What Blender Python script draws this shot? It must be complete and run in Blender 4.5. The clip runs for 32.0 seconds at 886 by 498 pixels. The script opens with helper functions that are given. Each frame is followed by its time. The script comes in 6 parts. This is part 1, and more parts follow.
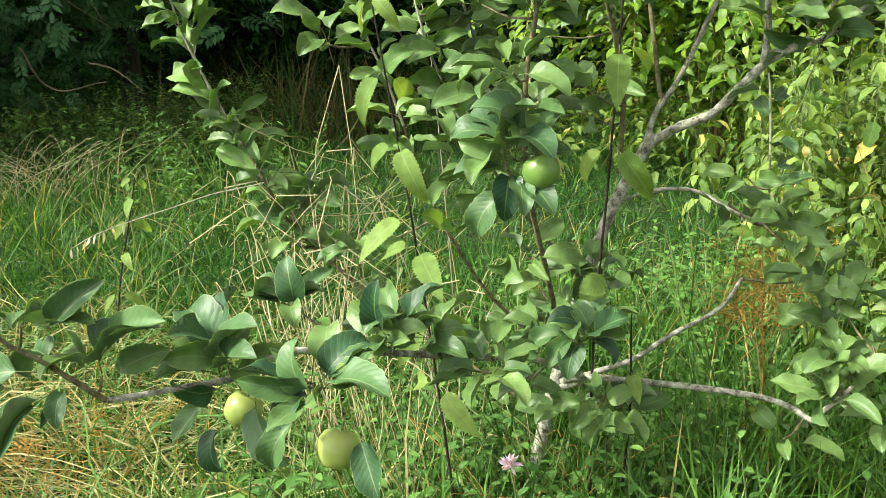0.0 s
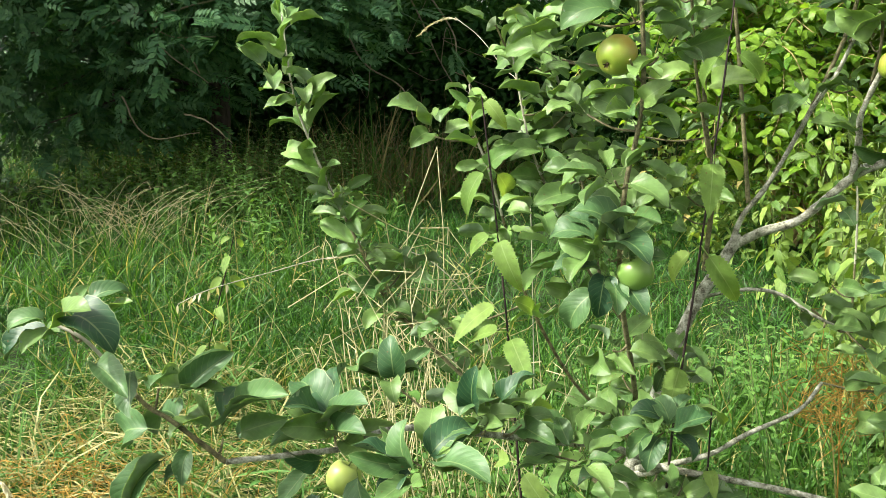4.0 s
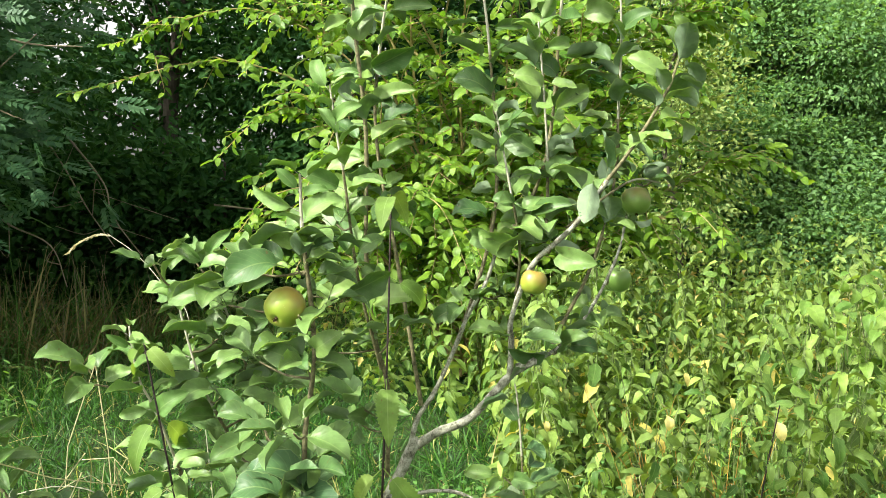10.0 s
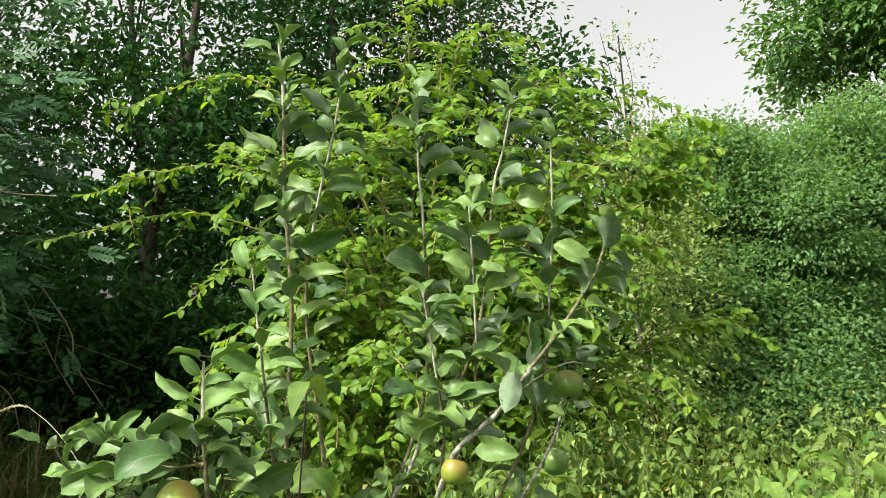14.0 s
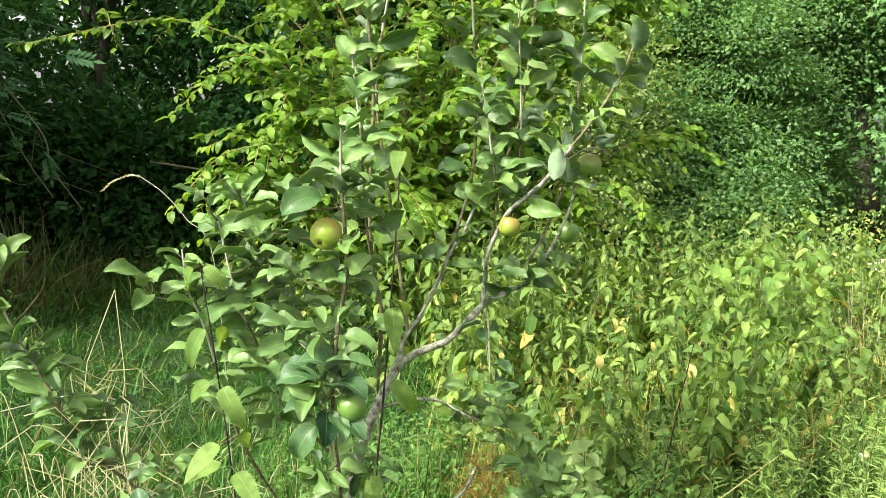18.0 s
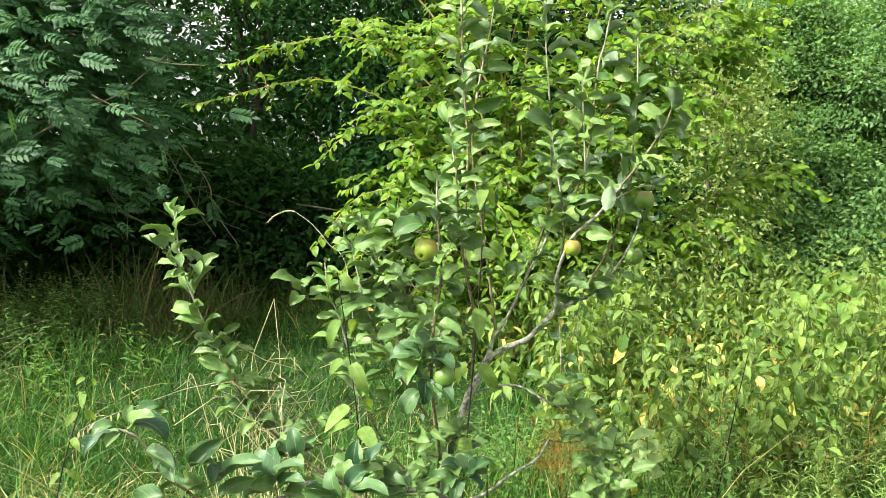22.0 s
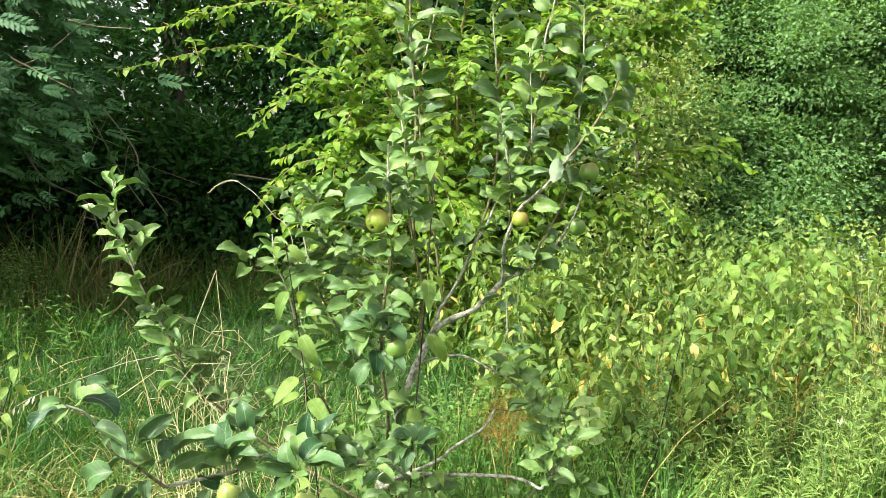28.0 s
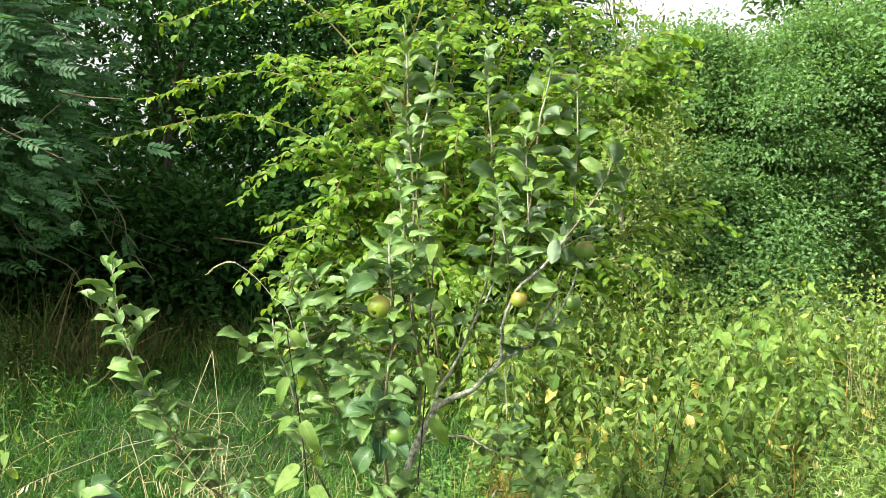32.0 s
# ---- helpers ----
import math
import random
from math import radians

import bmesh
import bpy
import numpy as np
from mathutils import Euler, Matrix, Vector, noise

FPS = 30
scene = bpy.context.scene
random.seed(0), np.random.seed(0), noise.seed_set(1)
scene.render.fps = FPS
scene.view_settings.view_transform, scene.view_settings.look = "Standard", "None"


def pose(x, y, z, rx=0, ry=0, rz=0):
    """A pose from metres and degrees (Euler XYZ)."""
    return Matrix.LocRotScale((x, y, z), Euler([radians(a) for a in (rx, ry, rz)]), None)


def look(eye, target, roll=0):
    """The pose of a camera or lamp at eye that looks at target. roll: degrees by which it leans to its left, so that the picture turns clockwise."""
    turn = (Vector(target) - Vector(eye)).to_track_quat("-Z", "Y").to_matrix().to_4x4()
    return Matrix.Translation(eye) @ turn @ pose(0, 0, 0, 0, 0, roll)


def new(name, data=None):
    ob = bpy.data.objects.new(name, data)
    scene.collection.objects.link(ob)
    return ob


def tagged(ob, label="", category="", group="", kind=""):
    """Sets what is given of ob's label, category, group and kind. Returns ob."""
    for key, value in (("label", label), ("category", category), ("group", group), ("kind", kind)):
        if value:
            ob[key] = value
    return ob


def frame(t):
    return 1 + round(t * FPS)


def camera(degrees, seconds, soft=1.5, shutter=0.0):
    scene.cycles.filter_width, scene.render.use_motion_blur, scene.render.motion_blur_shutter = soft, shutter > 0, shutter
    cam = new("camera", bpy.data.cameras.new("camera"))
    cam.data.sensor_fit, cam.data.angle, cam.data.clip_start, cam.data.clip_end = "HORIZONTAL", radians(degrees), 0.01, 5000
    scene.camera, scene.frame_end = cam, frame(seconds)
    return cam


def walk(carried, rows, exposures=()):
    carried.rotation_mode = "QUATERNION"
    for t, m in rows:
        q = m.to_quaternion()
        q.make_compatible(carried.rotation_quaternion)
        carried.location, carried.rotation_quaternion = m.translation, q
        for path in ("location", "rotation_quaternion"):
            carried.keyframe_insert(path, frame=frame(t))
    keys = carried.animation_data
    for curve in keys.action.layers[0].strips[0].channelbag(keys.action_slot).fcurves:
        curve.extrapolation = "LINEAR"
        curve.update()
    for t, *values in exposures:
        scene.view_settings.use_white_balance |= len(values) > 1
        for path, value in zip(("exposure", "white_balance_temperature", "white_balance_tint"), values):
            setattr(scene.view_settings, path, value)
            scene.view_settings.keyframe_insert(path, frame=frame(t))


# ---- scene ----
cam = camera(53.0, 32.0, soft=0.5)
PATH = [
    (0, (0.305, -1.343, 1.156), (-0.278, 0.496, 0.627), -2.8),
    (0.5, (0.289, -1.386, 1.177), (-0.413, 0.41, 0.646), -3.0),
    (1, (0.288, -1.41, 1.192), (-0.465, 0.372, 0.681), -2.0),
    (1.5, (0.306, -1.415, 1.2), (-0.446, 0.372, 0.709), -0.7),
    (2, (0.303, -1.412, 1.208), (-0.444, 0.382, 0.735), 0.1),
    (2.5, (0.287, -1.415, 1.213), (-0.454, 0.384, 0.75), 0.8),
    (3, (0.28, -1.418, 1.22), (-0.457, 0.388, 0.776), 0.6),
    (3.5, (0.283, -1.432, 1.225), (-0.453, 0.382, 0.813), 0.4),
    (5.5, (0.24, -1.449, 1.253), (-0.409, 0.401, 0.862), -1.1),
    (6, (0.246, -1.443, 1.251), (-0.366, 0.421, 0.861), -0.8),
    (6.5, (0.243, -1.442, 1.278), (-0.263, 0.455, 0.898), 0.1),
    (7, (0.213, -1.42, 1.336), (-0.091, 0.534, 1.038), 0.0),
    (7.5, (0.234, -1.407, 1.372), (0.092, 0.571, 1.112), 0.6),
    (8, (0.246, -1.406, 1.392), (0.161, 0.579, 1.167), 0.6),
    (8.5, (0.241, -1.414, 1.402), (0.162, 0.573, 1.188), 0.1),
    (9, (0.229, -1.401, 1.401), (0.179, 0.588, 1.19), -0.5),
    (9.5, (0.24, -1.389, 1.412), (0.217, 0.6, 1.201), -1.2),
    (10, (0.263, -1.39, 1.437), (0.25, 0.604, 1.29), -2.1),
    (10.5, (0.268, -1.385, 1.449), (0.251, 0.615, 1.418), -1.8),
    (11, (0.272, -1.366, 1.454), (0.262, 0.633, 1.47), -1.5),
    (11.5, (0.272, -1.379, 1.469), (0.263, 0.621, 1.512), -1.5),
    (12, (0.305, -1.389, 1.494), (0.294, 0.608, 1.609), -1.9),
    (12.5, (0.337, -1.377, 1.494), (0.335, 0.616, 1.666), -1.8),
    (13, (0.371, -1.382, 1.504), (0.376, 0.608, 1.699), -1.4),
    (13.5, (0.382, -1.383, 1.505), (0.403, 0.607, 1.707), -1.0),
    (15.5, (0.384, -1.325, 1.477), (0.379, 0.673, 1.544), 1.1),
    (16, (0.368, -1.356, 1.452), (0.274, 0.642, 1.502), 0.6),
    (16.5, (0.361, -1.4, 1.431), (0.27, 0.598, 1.415), 0.8),
    (17, (0.249, -1.478, 1.418), (0.208, 0.521, 1.371), 1.1),
    (17.5, (0.107, -1.643, 1.409), (0.234, 0.345, 1.225), 0.8),
    (18, (0.076, -1.771, 1.413), (0.253, 0.21, 1.198), 0.4),
    (18.5, (0.139, -1.978, 1.425), (0.317, 0.003, 1.22), 1.4),
    (19, (0.166, -2.18, 1.446), (0.252, -0.194, 1.225), 1.6),
    (19.5, (0.162, -2.247, 1.422), (0.197, -0.262, 1.181), 1.7),
    (20, (0.157, -2.286, 1.398), (0.105, -0.301, 1.155), 1.2),
    (20.5, (0.174, -2.333, 1.391), (0.095, -0.347, 1.167), 0.8),
    (21, (0.191, -2.381, 1.394), (0.112, -0.39, 1.216), 0.1),
    (21.5, (0.201, -2.414, 1.395), (0.093, -0.423, 1.238), -0.1),
    (22, (0.202, -2.424, 1.401), (0.075, -0.432, 1.28), -0.2),
    (22.5, (0.198, -2.432, 1.407), (0.021, -0.442, 1.316), -0.5),
    (23, (0.192, -2.434, 1.418), (0.016, -0.443, 1.341), 0.9),
    (23.5, (0.172, -2.438, 1.422), (0.001, -0.447, 1.349), 1.3),
    (24, (0.168, -2.44, 1.42), (0.001, -0.448, 1.347), 1.4),
    (24.5, (0.178, -2.443, 1.419), (0.017, -0.451, 1.335), 1.2),
    (26.5, (0.167, -2.438, 1.42), (0.063, -0.444, 1.314), 0.1),
    (27, (0.161, -2.439, 1.419), (0.075, -0.444, 1.298), -0.1),
    (27.5, (0.146, -2.428, 1.408), (0.145, -0.434, 1.251), 0.3),
    (28, (0.138, -2.419, 1.405), (0.173, -0.428, 1.216), 0.2),
    (28.5, (0.124, -2.416, 1.404), (0.223, -0.428, 1.203), 0.3),
    (29, (0.122, -2.423, 1.392), (0.23, -0.435, 1.199), -0.0),
    (29.5, (0.127, -2.433, 1.395), (0.241, -0.446, 1.202), -0.3),
    (30, (0.117, -2.437, 1.405), (0.24, -0.45, 1.215), -0.4),
    (30.5, (0.102, -2.441, 1.426), (0.21, -0.451, 1.261), -0.4),
    (31, (0.092, -2.432, 1.448), (0.154, -0.438, 1.31), 0.1),
    (31.5, (0.084, -2.427, 1.471), (0.153, -0.431, 1.377), -0.0),
    (32, (0.088, -2.428, 1.488), (0.161, -0.43, 1.423), -0.3),
]
walk(cam, [(t, look(eye, target, roll)) for t, eye, target, roll in PATH],
     [(0, 0.56), (3, 0.63), (6, 0.73), (7.5, 0.84), (9, 0.82), (10.5, 0.68), (12, 0.44), (13, 0.32), (16, 0.26), (17.5, 0.58), (20, 0.78), (24, 0.76), (29, 0.82), (32, 0.68)])

# ---- light ----
SUN_DIR = Vector((-0.68, -0.42, 0.80)).normalized()
world = bpy.data.worlds.new("sky")
scene.world = world
world.use_nodes = True
wn = world.node_tree.nodes
sky = wn.new("ShaderNodeTexSky")
sky.sky_type, sky.sun_disc = "NISHITA", False
sky.sun_elevation = math.asin(SUN_DIR.z)
sky.sun_rotation = math.atan2(SUN_DIR.x, SUN_DIR.y)
sky.air_density, sky.dust_density, sky.ozone_density = 1.0, 6.0, 1.0
haze = wn.new("ShaderNodeHueSaturation")
haze.inputs["Saturation"].default_value, haze.inputs["Value"].default_value = 0.10, 1.6
world.node_tree.links.new(sky.outputs[0], haze.inputs["Color"])
warm = wn.new("ShaderNodeMix")
warm.data_type, warm.blend_type = "RGBA", "MULTIPLY"
warm.inputs[0].default_value = 1.0
warm.inputs[7].default_value = (1.0, 0.99, 0.94, 1)
world.node_tree.links.new(haze.outputs[0], warm.inputs[6])
world.node_tree.links.new(warm.outputs[2], wn["Background"].inputs[0])
wn["Background"].inputs[1].default_value = 0.15
sun = new("sun", bpy.data.lights.new("sun", "SUN"))
sun.data.energy, sun.data.angle, sun.data.color = 4.4, radians(1.2), (1.0, 0.955, 0.83)
sun.matrix_world = look(SUN_DIR * 30, (0, 0, 0))


# ---- materials ----
def nodes_of(name):
    m = bpy.data.materials.new(name)
    m.use_nodes = True
    nt = m.node_tree
    return m, nt, nt.nodes["Principled BSDF"], nt.nodes["Material Output"]


def ramp_node(nt, stops):
    r = nt.nodes.new("ShaderNodeValToRGB")
    while len(r.color_ramp.elements) < len(stops):
        r.color_ramp.elements.new(0.5)
    for el, (at, c) in zip(r.color_ramp.elements, stops):
        el.position, el.color = at, (*c, 1)
    return r


def math_node(nt, op, a, b=None, clamp=False):
    n = nt.nodes.new("ShaderNodeMath")
    n.operation, n.use_clamp = op, clamp
    for k, v in enumerate((a, b)):
        if v is None:
            continue
        if isinstance(v, (int, float)):
            n.inputs[k].default_value = v
        else:
            nt.links.new(v, n.inputs[k])
    return n.outputs[0]


def mix_node(nt, fac, a, b, blend="MIX"):
    n = nt.nodes.new("ShaderNodeMix")
    n.data_type, n.blend_type = "RGBA", blend
    for k, v in ((0, fac), (6, a), (7, b)):
        if isinstance(v, (int, float)):
            n.inputs[k].default_value = v
        elif isinstance(v, tuple):
            n.inputs[k].default_value = (*v, 1)
        else:
            nt.links.new(v, n.inputs[k])
    return n.outputs[2]


def leaf_mat(name, dark, light, rough=0.45, through_light=0.35, veins=0.0, single=False, spots=0.0, old=None, old_part=0.0, spec=0.3, by_plant=0.0):
    """A leaf: two greens mixed leaf by leaf, blotches, ribs along the leaf, light shining through."""
    m, nt, bsdf, out = nodes_of(name)
    if single:
        rnd = nt.nodes.new("ShaderNodeObjectInfo").outputs["Random"]
    else:
        rnd = nt.nodes.new("ShaderNodeNewGeometry").outputs["Random Per Island"]
    col = mix_node(nt, rnd, dark, light)
    if old:
        pick = math_node(nt, "GREATER_THAN", math_node(nt, "FRACT", math_node(nt, "MULTIPLY", rnd, 37.7)), 1 - old_part)
        col = mix_node(nt, pick, col, old)
    if by_plant:
        one = nt.nodes.new("ShaderNodeObjectInfo").outputs["Random"]
        tone = math_node(nt, "MULTIPLY_ADD", one, 2 * by_plant)
        tone.node.inputs[2].default_value = 1 - by_plant
        col = mix_node(nt, 1.0, col, tone, "MULTIPLY")
    tex = nt.nodes.new("ShaderNodeTexCoord")
    noi = nt.nodes.new("ShaderNodeTexNoise")
    noi.inputs["Scale"].default_value, noi.inputs["Detail"].default_value = 55, 4
    geo = nt.nodes.new("ShaderNodeNewGeometry")
    nt.links.new(geo.outputs["Position"], noi.inputs["Vector"])
    big = math_node(nt, "MULTIPLY_ADD", noi.outputs["Fac"], 0.9)
    big.node.inputs[2].default_value = 0.55
    col = mix_node(nt, 1.0, col, big, "MULTIPLY")
    if spots:
        vor = nt.nodes.new("ShaderNodeTexNoise")
        vor.inputs["Scale"].default_value = 120
        nt.links.new(geo.outputs["Position"], vor.inputs["Vector"])
        col = mix_node(nt, math_node(nt, "MULTIPLY", math_node(nt, "GREATER_THAN", vor.outputs["Fac"], 0.72), spots), col, (0.16, 0.09, 0.03))
    if veins:
        sep = nt.nodes.new("ShaderNodeSeparateXYZ")
        nt.links.new(tex.outputs["UV"], sep.inputs[0])
        side = math_node(nt, "ABSOLUTE", math_node(nt, "SUBTRACT", sep.outputs[1], 0.5))
        rib = math_node(nt, "MULTIPLY", math_node(nt, "LESS_THAN", side, 0.022), 0.8)
        lat = math_node(nt, "FRACT", math_node(nt, "MULTIPLY", math_node(nt, "SUBTRACT", sep.outputs[0], math_node(nt, "MULTIPLY", side, 0.55)), 9.0))
        lat = math_node(nt, "ABSOLUTE", math_node(nt, "SUBTRACT", lat, 0.5))
        lines = math_node(nt, "MULTIPLY", math_node(nt, "LESS_THAN", lat, 0.06), 0.22)
        rib = math_node(nt, "MAXIMUM", rib, lines)
        col = mix_node(nt, math_node(nt, "MULTIPLY", rib, veins), col, (0.30, 0.40, 0.16))
        rim = math_node(nt, "GREATER_THAN", side, 0.485)
        col = mix_node(nt, math_node(nt, "MULTIPLY", rim, veins), col, (0.34, 0.44, 0.20))
        net = nt.nodes.new("ShaderNodeTexVoronoi")
        net.inputs["Scale"].default_value = 330
        nt.links.new(geo.outputs["Position"], net.inputs["Vector"])
        bump = nt.nodes.new("ShaderNodeBump")
        bump.inputs["Strength"].default_value, bump.inputs["Distance"].default_value = 0.13, 0.003
        hump = math_node(nt, "ADD", math_node(nt, "MULTIPLY", lat, 1.3), math_node(nt, "ADD", math_node(nt, "MULTIPLY", noi.outputs["Fac"], 0.35), math_node(nt, "MULTIPLY", net.outputs["Distance"], -0.2)))
        nt.links.new(hump, bump.inputs["Height"])
        nt.links.new(bump.outputs[0], bsdf.inputs["Normal"])
    nt.links.new(col, bsdf.inputs["Base Color"])
    bsdf.inputs["Roughness"].default_value = rough
    bsdf.inputs["Specular IOR Level"].default_value = spec
    tr = nt.nodes.new("ShaderNodeBsdfTranslucent")
    bright = mix_node(nt, 1.0, col, (1.75, 1.65, 0.62), "MULTIPLY")
    nt.links.new(bright, tr.inputs["Color"])
    ms = nt.nodes.new("ShaderNodeMixShader")
    ms.inputs[0].default_value = through_light
    nt.links.new(bsdf.outputs[0], ms.inputs[1])
    nt.links.new(tr.outputs[0], ms.inputs[2])
    nt.links.new(ms.outputs[0], out.inputs["Surface"])
    return m


def rough_mat(name, stops, scale=30.0, rough=0.85, bump=0.4, stretch=(1, 1, 1), fine=0.003):
    """Bark, soil, dry stems: noise at two scales through a ramp, with relief."""
    m, nt, bsdf, out = nodes_of(name)
    geo = nt.nodes.new("ShaderNodeNewGeometry")
    mp = nt.nodes.new("ShaderNodeMapping")
    mp.inputs["Scale"].default_value = stretch
    nt.links.new(geo.outputs["Position"], mp.inputs["Vector"])
    n1 = nt.nodes.new("ShaderNodeTexNoise")
    n1.inputs["Scale"].default_value, n1.inputs["Detail"].default_value = scale, 6
    n2 = nt.nodes.new("ShaderNodeTexNoise")
    n2.inputs["Scale"].default_value, n2.inputs["Detail"].default_value = scale * 5, 3
    for n in (n1, n2):
        nt.links.new(mp.outputs[0], n.inputs["Vector"])
    f = math_node(nt, "ADD", math_node(nt, "MULTIPLY", n1.outputs["Fac"], 0.65), math_node(nt, "MULTIPLY", n2.outputs["Fac"], 0.35))
    r = ramp_node(nt, stops)
    nt.links.new(f, r.inputs[0])
    nt.links.new(r.outputs[0], bsdf.inputs["Base Color"])
    b = nt.nodes.new("ShaderNodeBump")
    b.inputs["Strength"].default_value, b.inputs["Distance"].default_value = bump, fine
    nt.links.new(f, b.inputs["Height"])
    nt.links.new(b.outputs[0], bsdf.inputs["Normal"])
    bsdf.inputs["Roughness"].default_value = rough
    bsdf.inputs["Specular IOR Level"].default_value = 0.2
    return m


def apple_mat(name, green, blush, amount):
    m, nt, bsdf, out = nodes_of(name)
    tc = nt.nodes.new("ShaderNodeTexCoord")
    sep = nt.nodes.new("ShaderNodeSeparateXYZ")
    nt.links.new(tc.outputs["Object"], sep.inputs[0])
    noi = nt.nodes.new("ShaderNodeTexNoise")
    noi.inputs["Scale"].default_value, noi.inputs["Detail"].default_value = 1.6, 5
    nt.links.new(tc.outputs["Object"], noi.inputs["Vector"])
    up = math_node(nt, "MULTIPLY_ADD", sep.outputs[2], 0.42)
    up.node.inputs[2].default_value = amount
    f = math_node(nt, "ADD", up, math_node(nt, "SUBTRACT", noi.outputs["Fac"], 0.5), True)
    col = mix_node(nt, f, green, blush)
    vor = nt.nodes.new("ShaderNodeTexVoronoi")
    vor.inputs["Scale"].default_value = 9
    nt.links.new(tc.outputs["Object"], vor.inputs["Vector"])
    col = mix_node(nt, math_node(nt, "MULTIPLY", math_node(nt, "LESS_THAN", vor.outputs["Distance"], 0.09), 0.4), col, (0.52, 0.52, 0.26))
    nt.links.new(col, bsdf.inputs["Base Color"])
    bsdf.inputs["Roughness"].default_value = 0.38
    bsdf.inputs["Subsurface Weight"].default_value = 0.08
    bsdf.inputs["Subsurface Radius"].default_value = (0.01, 0.01, 0.004)
    return m


